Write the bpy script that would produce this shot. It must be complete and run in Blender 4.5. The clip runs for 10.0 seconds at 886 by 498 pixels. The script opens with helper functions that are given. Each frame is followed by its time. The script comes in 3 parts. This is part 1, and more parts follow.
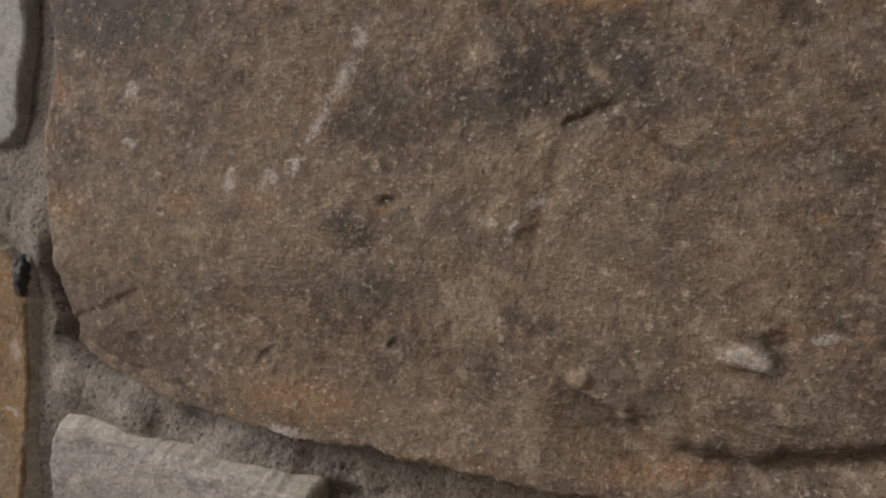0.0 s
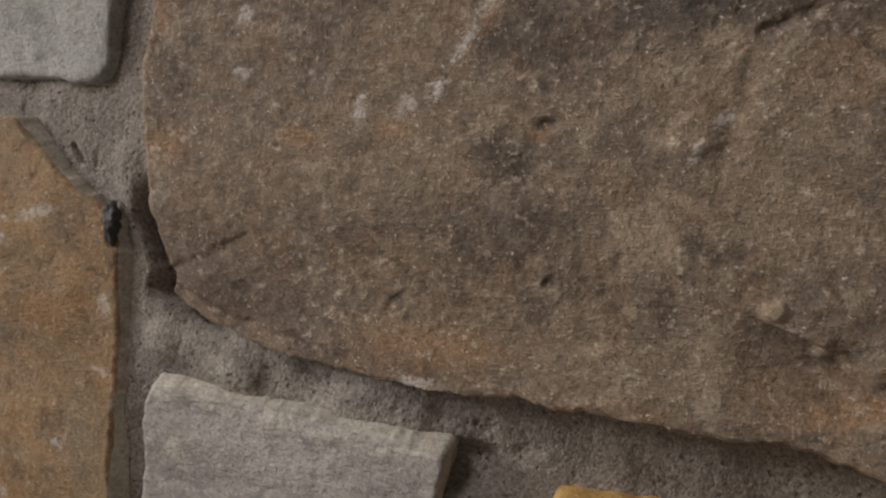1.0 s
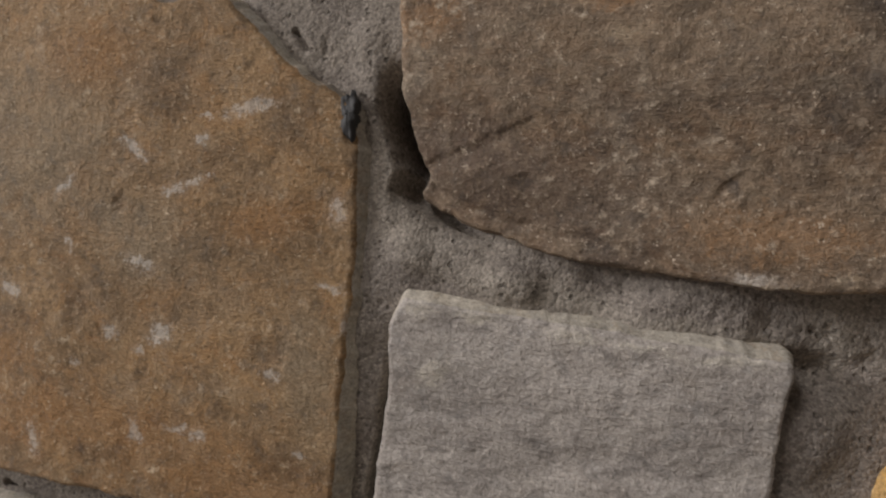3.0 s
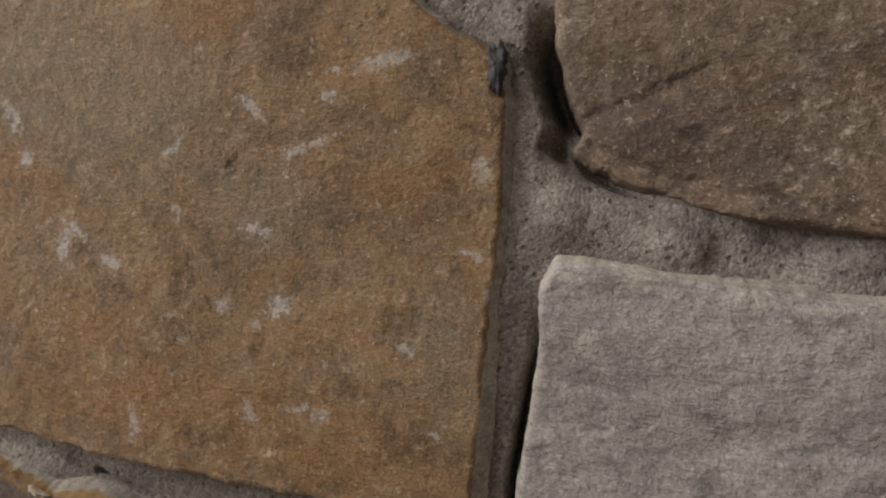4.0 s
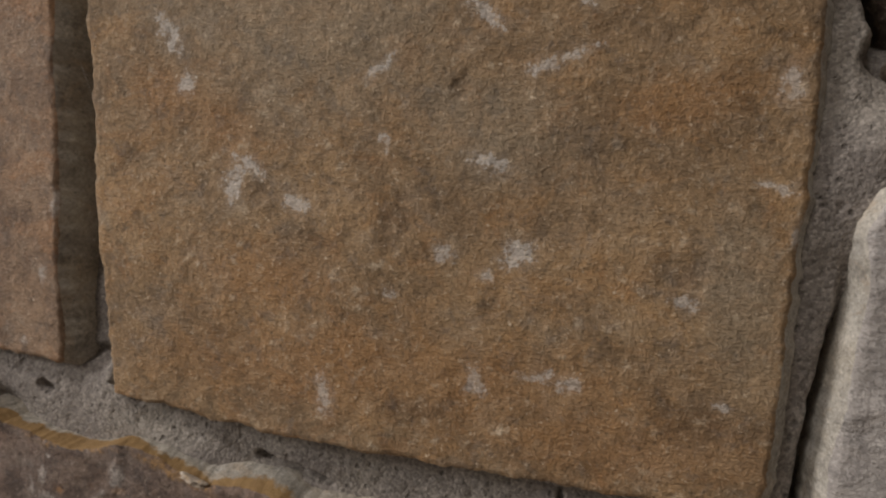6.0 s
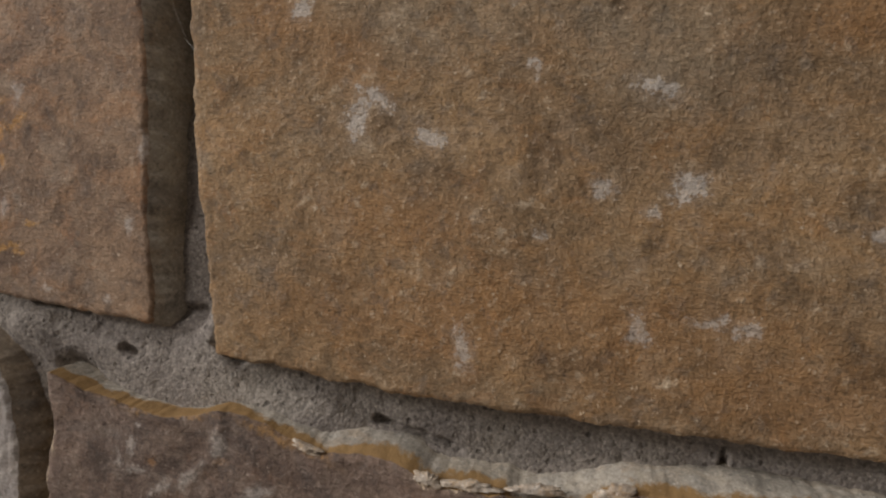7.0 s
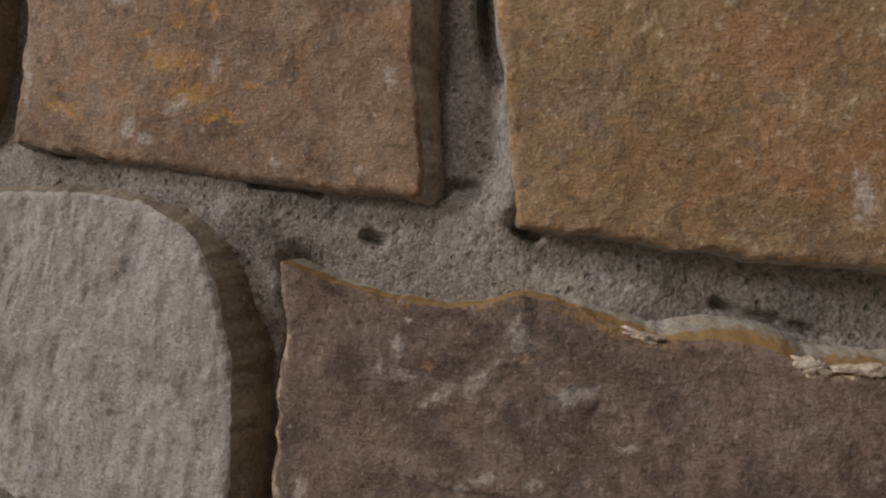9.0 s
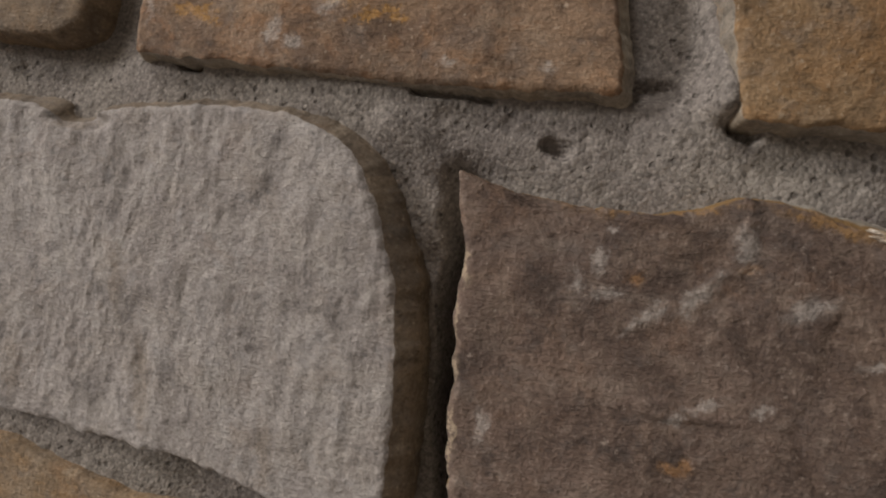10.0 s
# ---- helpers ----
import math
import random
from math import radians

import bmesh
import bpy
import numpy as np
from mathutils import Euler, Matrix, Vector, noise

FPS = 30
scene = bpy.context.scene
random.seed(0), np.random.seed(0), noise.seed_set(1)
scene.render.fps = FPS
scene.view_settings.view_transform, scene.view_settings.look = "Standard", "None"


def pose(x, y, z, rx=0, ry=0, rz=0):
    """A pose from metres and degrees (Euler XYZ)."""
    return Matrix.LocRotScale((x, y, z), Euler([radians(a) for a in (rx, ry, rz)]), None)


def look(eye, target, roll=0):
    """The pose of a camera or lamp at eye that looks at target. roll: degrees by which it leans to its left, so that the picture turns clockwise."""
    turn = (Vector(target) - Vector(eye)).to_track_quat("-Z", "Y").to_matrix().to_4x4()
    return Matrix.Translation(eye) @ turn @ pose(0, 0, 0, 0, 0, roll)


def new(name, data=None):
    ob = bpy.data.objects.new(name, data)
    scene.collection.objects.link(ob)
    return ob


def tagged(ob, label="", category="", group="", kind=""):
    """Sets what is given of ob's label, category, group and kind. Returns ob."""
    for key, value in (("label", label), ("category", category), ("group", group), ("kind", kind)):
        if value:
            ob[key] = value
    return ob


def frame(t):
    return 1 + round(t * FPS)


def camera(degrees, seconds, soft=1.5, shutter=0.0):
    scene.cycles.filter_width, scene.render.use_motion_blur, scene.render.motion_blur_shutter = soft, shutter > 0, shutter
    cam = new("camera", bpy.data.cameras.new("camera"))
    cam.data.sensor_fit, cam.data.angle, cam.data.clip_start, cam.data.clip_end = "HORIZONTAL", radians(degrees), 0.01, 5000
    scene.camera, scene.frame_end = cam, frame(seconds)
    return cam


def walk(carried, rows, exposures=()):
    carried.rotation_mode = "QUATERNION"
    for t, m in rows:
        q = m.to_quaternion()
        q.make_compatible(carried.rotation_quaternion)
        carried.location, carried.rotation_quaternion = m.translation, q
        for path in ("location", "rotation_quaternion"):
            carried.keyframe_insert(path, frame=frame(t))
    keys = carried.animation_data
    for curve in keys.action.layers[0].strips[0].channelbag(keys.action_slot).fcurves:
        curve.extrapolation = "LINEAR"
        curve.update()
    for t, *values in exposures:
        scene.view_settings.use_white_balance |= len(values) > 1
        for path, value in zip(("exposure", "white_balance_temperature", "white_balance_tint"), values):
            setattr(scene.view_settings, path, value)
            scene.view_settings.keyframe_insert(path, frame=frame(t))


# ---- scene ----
cam = camera(80.0, 10.0, soft=2.1)
PATH = [
    (0, 0.4896, -0.1893, 1.4614, 84.65, -9.28, 16.74),
    (0.5, 0.4610, -0.1887, 1.4421, 84.90, -9.27, 16.45),
    (1, 0.4332, -0.1903, 1.4242, 85.08, -9.28, 16.09),
    (1.5, 0.4037, -0.1915, 1.4075, 85.09, -9.28, 15.69),
    (2, 0.3753, -0.1952, 1.3908, 85.13, -9.19, 15.16),
    (2.5, 0.3450, -0.1977, 1.3742, 85.51, -9.27, 14.72),
    (2.7, 0.3337, -0.1967, 1.3683, 85.70, -9.38, 14.36),
    (3.8, 0.2720, -0.1933, 1.3401, 85.86, -9.21, 14.05),
    (4, 0.2609, -0.1940, 1.3352, 86.06, -9.10, 14.06),
    (4.5, 0.2297, -0.1925, 1.3249, 86.35, -9.15, 13.67),
    (5, 0.2031, -0.1893, 1.3149, 86.41, -9.21, 13.42),
    (5.2, 0.1931, -0.1891, 1.3116, 86.32, -9.43, 13.34),
    (6.3, 0.1526, -0.1796, 1.2878, 86.24, -9.57, 12.82),
    (6.5, 0.1422, -0.1789, 1.2817, 86.19, -9.45, 12.43),
    (7, 0.1128, -0.1768, 1.2661, 86.36, -9.42, 11.91),
    (7.5, 0.0845, -0.1734, 1.2497, 86.95, -9.53, 11.39),
    (8, 0.0582, -0.1686, 1.2319, 87.44, -9.43, 10.85),
    (8.5, 0.0308, -0.1662, 1.2176, 87.63, -9.42, 10.27),
    (9, 0.0050, -0.1638, 1.1969, 87.79, -9.09, 9.87),
    (9.5, -0.0240, -0.1603, 1.1791, 88.13, -9.04, 9.47),
    (10, -0.0523, -0.1555, 1.1582, 88.48, -8.99, 9.01),
]
cam.data.dof.use_dof, cam.data.dof.focus_distance, cam.data.dof.aperture_fstop = True, 0.176, 14.0
walk(cam, [(t, pose(x, y, z, rx, ry, rz)) for t, x, y, z, rx, ry, rz in PATH],
     exposures=[(0, 0.16), (5, 0.03), (10, -0.04)])

# ---- light: one wide ceiling light in a plain room ----
world = bpy.data.worlds.new("room_air")
scene.world = world
world.use_nodes = True
world.node_tree.nodes["Background"].inputs[0].default_value = (1.0, 0.95, 0.9, 1)
world.node_tree.nodes["Background"].inputs[1].default_value = 0.006
lamp_data = bpy.data.lights.new("ceiling_light_glow", "AREA")
lamp_data.shape, lamp_data.size, lamp_data.size_y = "RECTANGLE", 0.9, 0.6
lamp_data.energy, lamp_data.color = 62.0, (1.0, 0.95, 0.92)
lamp = new("ceiling_light_glow", lamp_data)
lamp.matrix_world = pose(-1.7, -1.95, 4.14)
# daylight through the opening in the west wall, which rakes along the stones
day_data = bpy.data.lights.new("window_daylight", "AREA")
day_data.shape, day_data.size, day_data.size_y = "RECTANGLE", 1.5, 1.5
day_data.energy, day_data.color = 385.0, (1.0, 0.965, 0.945)
day = new("window_daylight", day_data)
day.matrix_world = look((-7.18, -3.2, 3.1), (0.2, 0, 1.3))


# ---- noise and meshes ----
def lattice(px, pz, seed):
    """Smooth value noise in -1..1 on arrays."""
    ix, iz = np.floor(px).astype(np.int64), np.floor(pz).astype(np.int64)
    fx, fz = px - ix, pz - iz
    fx, fz = fx * fx * (3 - 2 * fx), fz * fz * (3 - 2 * fz)

    def h(a, b):
        n = (a * 374761393 + b * 668265263 + seed * 974634531) & 0x7FFFFFFF
        n = ((n ^ (n >> 13)) * 1274126177) & 0x7FFFFFFF
        return ((n ^ (n >> 16)) & 0xFFFF) / 32767.5 - 1

    low = h(ix, iz) * (1 - fx) + h(ix + 1, iz) * fx
    high = h(ix, iz + 1) * (1 - fx) + h(ix + 1, iz + 1) * fx
    return low * (1 - fz) + high * fz


def fbm(x, z, size, seed, octaves=4, gain=0.5):
    """Layered noise whose largest forms are about size metres."""
    out, amp = 0, 1.0
    for k in range(octaves):
        out = out + amp * lattice(x / size * 2**k + 17.3 * k, z / size * 2**k - 9.1 * k, seed + 31 * k)
        amp *= gain
    return out


def capsule(x, z, x0, z0, x1, z1):
    """Distance from points to a line piece."""
    dx, dz = x1 - x0, z1 - z0
    s = np.clip(((x - x0) * dx + (z - z0) * dz) / (dx * dx + dz * dz + 1e-12), 0, 1)
    return np.hypot(x - x0 - s * dx, z - z0 - s * dz)


def smooth(a, b, v):
    s = np.clip((v - a) / (b - a), 0, 1)
    return s * s * (3 - 2 * s)


def mesh_object(name, verts, faces, material, parent=None, shade=True):
    me = bpy.data.meshes.new(name)
    me.from_pydata(np.asarray(verts).tolist(), [], faces)
    me.materials.append(material)
    me.polygons.foreach_set("use_smooth", [shade] * len(me.polygons))
    me.update()
    ob = new(name, me)
    if parent:
        ob.parent = parent
    return ob


# ---- materials ----
def nodes_of(name):
    mat = bpy.data.materials.new(name)
    mat.use_nodes = True
    nt = mat.node_tree
    return mat, nt, nt.nodes["Principled BSDF"]


def link(nt, a, b):
    nt.links.new(a, b)


def value(nt, op, a, b=None, clamp=False):
    n = nt.nodes.new("ShaderNodeMath")
    n.operation, n.use_clamp = op, clamp
    for slot, v in enumerate((a, b)):
        if v is None:
            continue
        if isinstance(v, (int, float)):
            n.inputs[slot].default_value = v
        else:
            link(nt, v, n.inputs[slot])
    return n.outputs[0]


def rescale(nt, v, a, b, c=0.0, d=1.0):
    n = nt.nodes.new("ShaderNodeMapRange")
    n.interpolation_type = "SMOOTHSTEP"
    link(nt, v, n.inputs[0])
    for slot, w in enumerate((a, b, c, d)):
        n.inputs[slot + 1].default_value = w
    return n.outputs[0]


def grain(nt, co, size, detail=4.0, rough=0.6, distort=0.0):
    n = nt.nodes.new("ShaderNodeTexNoise")
    n.inputs["Scale"].default_value = 1 / size
    n.inputs["Detail"].default_value = detail
    n.inputs["Roughness"].default_value = rough
    n.inputs["Distortion"].default_value = distort
    link(nt, co, n.inputs["Vector"])
    return n


def cells(nt, co, size, jitter=1.0):
    """Packed grains: the distance from each grain's middle, and a colour for each grain."""
    n = nt.nodes.new("ShaderNodeTexVoronoi")
    n.inputs["Scale"].default_value = 1 / size
    n.inputs["Randomness"].default_value = jitter
    link(nt, co, n.inputs["Vector"])
    return n.outputs["Distance"], n.outputs["Color"]


def stretch(nt, co, scale, turn=0.0):
    n = nt.nodes.new("ShaderNodeMapping")
    n.inputs["Scale"].default_value = scale
    n.inputs["Rotation"].default_value = (0, radians(turn), 0)
    link(nt, co, n.inputs["Vector"])
    return n.outputs[0]


def blend(nt, fac, a, b, kind="MIX"):
    n = nt.nodes.new("ShaderNodeMix")
    n.data_type, n.blend_type = "RGBA", kind
    for slot, v in ((0, fac), (6, a), (7, b)):
        if isinstance(v, (int, float)):
            n.inputs[slot].default_value = v
        elif isinstance(v, tuple):
            n.inputs[slot].default_value = (*v, 1)
        else:
            link(nt, v, n.inputs[slot])
    return n.outputs[2]


def place_in_wall(nt):
    return nt.nodes.new("ShaderNodeNewGeometry").outputs["Position"]


def wobble(nt, co, size, amount):
    """The place, shaken by noise, so that stains get ragged outlines."""
    n = grain(nt, co, size, 5, 0.65)
    sub = nt.nodes.new("ShaderNodeVectorMath")
    sub.operation = "SUBTRACT"
    link(nt, n.outputs["Color"], sub.inputs[0])
    sub.inputs[1].default_value = (0.5, 0.5, 0.5)
    mul = nt.nodes.new("ShaderNodeVectorMath")
    mul.operation = "MULTIPLY_ADD"
    link(nt, sub.outputs[0], mul.inputs[0])
    mul.inputs[1].default_value = (amount, 0, amount)
    link(nt, co, mul.inputs[2])
    return mul.outputs[0]


def stains(nt, co, marks):
    """How far from the nearest of some oval marks, 1 at their rims. x, z, half width, half height in millimetres, turn
    in degrees.
    """
    total = None
    for x, z, rx, rz, turn in marks:
        m = nt.nodes.new("ShaderNodeMapping")
        m.vector_type = "TEXTURE"
        m.inputs["Location"].default_value = (x / 1000, 0, z / 1000)
        m.inputs["Rotation"].default_value = (0, radians(-turn), 0)
        m.inputs["Scale"].default_value = (rx / 1000, 1, rz / 1000)
        link(nt, co, m.inputs["Vector"])
        v = nt.nodes.new("ShaderNodeVectorMath")
        v.operation = "LENGTH"
        link(nt, m.outputs[0], v.inputs[0])
        total = v.outputs["Value"] if total is None else value(nt, "MINIMUM", total, v.outputs["Value"])
    return total


def stone_material(name, dark, mid, light, accent, layers=(), streak=None, rough=0.82, seed=0.0,
                   accent_amount=0.5, speck=0.5, bump=1.0, blotch=0.05, pale=0.4, rib=0.0012, cool=0.25, warm=0.35, lay=0.0):
    """Split sandstone: clouds of colour, veins of rust, pale specks, fine grain. layers: (marks, colour, strength, softness)."""
    mat, nt, bsdf = nodes_of(name)
    at = place_in_wall(nt)
    shift = nt.nodes.new("ShaderNodeVectorMath")
    shift.operation = "ADD"
    link(nt, at, shift.inputs[0])
    shift.inputs[1].default_value = (seed, seed * 0.37, -seed)
    co = shift.outputs[0]
    big = grain(nt, co, blotch, 5, 0.62, 0.5)
    mid_n = grain(nt, co, 0.013, 6, 0.66, 0.4)
    small = grain(nt, co, 0.0048, 4, 0.62)
    fine = grain(nt, co, 0.0019, 3, 0.6)
    tiny = grain(nt, co, 0.0008, 2, 0.5)
    col = blend(nt, rescale(nt, big.outputs[0], 0.38, 0.62), dark, mid)
    other = grain(nt, stretch(nt, co, (1, 1, 1.5), 20), blotch * 0.6, 7, 0.68, 0.7)
    col = blend(nt, value(nt, "MULTIPLY", rescale(nt, other.outputs[0], 0.48, 0.62), accent_amount), col, accent)
    col = blend(nt, value(nt, "MULTIPLY", rescale(nt, mid_n.outputs[0], 0.5, 0.7), pale), col, light)
    ashy = grain(nt, stretch(nt, co, (1.0, 1.0, 1.3), -35), 0.022, 6, 0.7, 0.8)
    grey = sum(light) / 3
    col = blend(nt, value(nt, "MULTIPLY", rescale(nt, ashy.outputs[0], 0.52, 0.66), cool), col, (0.33 * mid[0] + 0.6 * grey, 0.33 * mid[1] + 0.55 * grey, 0.33 * mid[2] + 0.5 * grey))
    col = blend(nt, value(nt, "MULTIPLY", rescale(nt, ashy.outputs[0], 0.46, 0.34), warm), col, (accent[0] * 0.85, accent[1] * 0.72, accent[2] * 0.62))
    deep = value(nt, "MULTIPLY", rescale(nt, mid_n.outputs[0], 0.48, 0.33), 0.65)
    col = blend(nt, deep, col, tuple(c * 0.5 for c in dark))
    if streak:
        turn, scale, amount, colour = streak
        s = grain(nt, stretch(nt, co, scale, turn), 0.007, 1.5, 0.45)
        col = blend(nt, value(nt, "MULTIPLY", rescale(nt, s.outputs[0], 0.45, 0.7), amount), col, colour)
    ragged = wobble(nt, at, 0.006, 0.010)
    crumb = grain(nt, at, 0.0026, 5, 0.75)
    crumbs = value(nt, "MULTIPLY", value(nt, "SUBTRACT", 0.5, crumb.outputs[0]), 4.0)
    for marks, colour, halo, core in layers:
        far = stains(nt, ragged, marks)
        rough_far = value(nt, "ADD", far, crumbs)
        soft = value(nt, "MULTIPLY", rescale(nt, value(nt, "ADD", far, value(nt, "MULTIPLY", crumbs, 0.4)), 1.6, 0.3), halo)
        hard = value(nt, "MULTIPLY", rescale(nt, rough_far, 0.82, 0.58), core)
        col = blend(nt, value(nt, "MAXIMUM", soft, hard), col, colour)
    hue = grain(nt, co, 0.0075, 5, 0.7, 0.3)
    col = blend(nt, value(nt, "MULTIPLY", rescale(nt, hue.outputs[0], 0.52, 0.64), 0.38), col, tuple(0.55 * a + 0.45 * b for a, b in zip(accent, light)))
    col = blend(nt, value(nt, "MULTIPLY", rescale(nt, hue.outputs[0], 0.46, 0.34), 0.28), col, tuple(0.75 * sum(dark) / 3 + 0.12 * c for c in dark))
    where = rescale(nt, grain(nt, co, 0.03, 3, 0.6).outputs[0], 0.42, 0.6, 0.25, 1.0)
    specks = value(nt, "MULTIPLY", value(nt, "MULTIPLY", rescale(nt, small.outputs[0], 0.56, 0.76), where), speck)
    col = blend(nt, specks, col, tuple(min(1, c * 1.2 + 0.03) for c in light))
    pits = value(nt, "MULTIPLY", rescale(nt, fine.outputs[0], 0.42, 0.26), 0.6)
    col = blend(nt, pits, col, tuple(c * 0.5 for c in dark))
    col = blend(nt, value(nt, "MULTIPLY", rescale(nt, fine.outputs[0], 0.58, 0.76), speck * 0.6), col, tuple(min(1, c * 1.3 + 0.04) for c in light))
    flecks = value(nt, "MULTIPLY", rescale(nt, grain(nt, co, 0.0034, 6, 0.75).outputs[0], 0.61, 0.69), min(1.0, speck * 1.1))
    col = blend(nt, flecks, col, tuple(min(1, c * 1.3 + 0.06) for c in light))
    fibre = grain(nt, stretch(nt, co, (0.4, 1, 1.3), lay), 0.0015, 4, 0.68)
    round_of, tone = cells(nt, wobble(nt, co, 0.001, 0.0006), 0.00085)
    sand = value(nt, "ADD", rescale(nt, fine.outputs[0], 0.3, 0.7, 0.3, 0.4), rescale(nt, tiny.outputs[0], 0.3, 0.7, 0.17, 0.27))
    sand = value(nt, "ADD", sand, rescale(nt, fibre.outputs[0], 0.3, 0.7, 0.15, 0.33))
    sand = value(nt, "ADD", sand, value(nt, "MULTIPLY", tone, 0.36))
    col = blend(nt, 1.0, col, sand, "MULTIPLY")
    link(nt, col, bsdf.inputs["Base Color"])
    bsdf.inputs["Roughness"].default_value = rough
    bsdf.inputs["Specular IOR Level"].default_value = 0.3
    height = value(nt, "ADD", value(nt, "MULTIPLY", mid_n.outputs[0], 0.0006), value(nt, "MULTIPLY", small.outputs[0], 0.0005))
    height = value(nt, "ADD", height, value(nt, "MULTIPLY", fine.outputs[0], 0.00085))
    height = value(nt, "ADD", height, value(nt, "MULTIPLY", fibre.outputs[0], 0.0009))
    height = value(nt, "ADD", height, value(nt, "ADD", value(nt, "MULTIPLY", round_of, -0.00012), value(nt, "MULTIPLY", tiny.outputs[0], 0.00025)))
    if streak:
        height = value(nt, "ADD", height, value(nt, "MULTIPLY", s.outputs[0], rib))
    b = nt.nodes.new("ShaderNodeBump")
    b.inputs["Strength"].default_value = bump
    b.inputs["Distance"].default_value = 0.58
    link(nt, height, b.inputs["Height"])
    link(nt, b.outputs[0], bsdf.inputs["Normal"])
    return mat


def mortar_material(name):
    """Sandy lime mortar: packed grains of several tones, small pits and drag marks."""
    mat, nt, bsdf = nodes_of(name)
    co = place_in_wall(nt)
    big, mid_n = grain(nt, co, 0.06, 4, 0.6, 0.4), grain(nt, co, 0.009, 5, 0.65)
    fine, tiny = grain(nt, co, 0.0022, 3, 0.6), grain(nt, co, 0.0009, 2, 0.5)
    round_of, tone = cells(nt, wobble(nt, co, 0.0014, 0.0008), 0.0012)
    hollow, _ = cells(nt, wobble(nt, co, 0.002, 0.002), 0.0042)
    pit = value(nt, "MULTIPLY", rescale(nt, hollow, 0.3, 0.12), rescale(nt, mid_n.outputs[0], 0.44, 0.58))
    col = blend(nt, rescale(nt, big.outputs[0], 0.35, 0.65), (0.22, 0.193, 0.174), (0.272, 0.241, 0.207))
    col = blend(nt, value(nt, "MULTIPLY", rescale(nt, mid_n.outputs[0], 0.5, 0.7), 0.35), col, (0.34, 0.303, 0.267))
    col = blend(nt, value(nt, "MULTIPLY", rescale(nt, fine.outputs[0], 0.42, 0.28), 0.45), col, (0.085, 0.074, 0.064))
    col = blend(nt, value(nt, "MULTIPLY", rescale(nt, tiny.outputs[0], 0.6, 0.75), 0.45), col, (0.45, 0.42, 0.37))
    trowelled = stains(nt, wobble(nt, co, 0.012, 0.01), [(300, 1335, 45, 5, -4), (362, 1332, 32, 3, 2), (262, 1343, 14, 9, 0), (20, 1187, 26, 6, 0)])
    col = blend(nt, value(nt, "MULTIPLY", rescale(nt, trowelled, 1.5, 0.5), 0.6), col, (0.36, 0.325, 0.283))
    sand = value(nt, "ADD", rescale(nt, tiny.outputs[0], 0.3, 0.7, 0.5, 0.74), value(nt, "MULTIPLY", tone, 0.72))
    col = blend(nt, 1.0, col, sand, "MULTIPLY")
    # shade inside the pits, put into the colour as well as the bump
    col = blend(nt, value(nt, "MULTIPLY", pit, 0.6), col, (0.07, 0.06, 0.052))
    link(nt, col, bsdf.inputs["Base Color"])
    bsdf.inputs["Roughness"].default_value = 0.92
    bsdf.inputs["Specular IOR Level"].default_value = 0.15
    h = value(nt, "ADD", value(nt, "MULTIPLY", mid_n.outputs[0], 0.0007), value(nt, "MULTIPLY", fine.outputs[0], 0.001))
    h = value(nt, "ADD", h, value(nt, "MULTIPLY", round_of, -0.0004))
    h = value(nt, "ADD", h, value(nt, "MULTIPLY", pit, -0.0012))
    b = nt.nodes.new("ShaderNodeBump")
    b.inputs["Distance"].default_value = 0.6
    link(nt, h, b.inputs["Height"])
    link(nt, b.outputs[0], bsdf.inputs["Normal"])
    return mat


def plain_material(name, colour, rough=0.9, size=0.3):
    mat, nt, bsdf = nodes_of(name)
    n = grain(nt, place_in_wall(nt), size, 6, 0.6)
    col = blend(nt, n.outputs[0], tuple(c * 0.85 for c in colour), tuple(min(1, c * 1.1) for c in colour))
    link(nt, col, bsdf.inputs["Base Color"])
    bsdf.inputs["Roughness"].default_value = rough
    return mat


def ledge_material(name):
    """A broken upper ledge: rusty crust at the face, pale lime further in, with a ragged border."""
    mat = stone_material(name, (0.28, 0.253, 0.212), (0.375, 0.34, 0.287), (0.5, 0.455, 0.39), (0.36, 0.285, 0.19), seed=91.3, accent_amount=0.3, bump=0.6)
    nt = mat.node_tree
    bsdf = nt.nodes["Principled BSDF"]
    at = place_in_wall(nt)
    split = nt.nodes.new("ShaderNodeSeparateXYZ")
    link(nt, at, split.inputs[0])
    rag = value(nt, "MULTIPLY", value(nt, "SUBTRACT", grain(nt, at, 0.018, 6, 0.68).outputs[0], 0.5), 0.016)
    inward = value(nt, "ADD", split.outputs[1], rag)
    rust = blend(nt, grain(nt, at, 0.006, 5, 0.7).outputs[0], (0.13, 0.075, 0.03), (0.4, 0.25, 0.105))
    pale = bsdf.inputs["Base Color"].links[0].from_socket
    left = rescale(nt, split.outputs[0], -0.02, 0.04, 0.004, 0.0)
    col = blend(nt, rescale(nt, value(nt, "SUBTRACT", inward, left), 0.0008, 0.0024), rust, pale)
    link(nt, col, bsdf.inputs["Base Color"])
    return mat


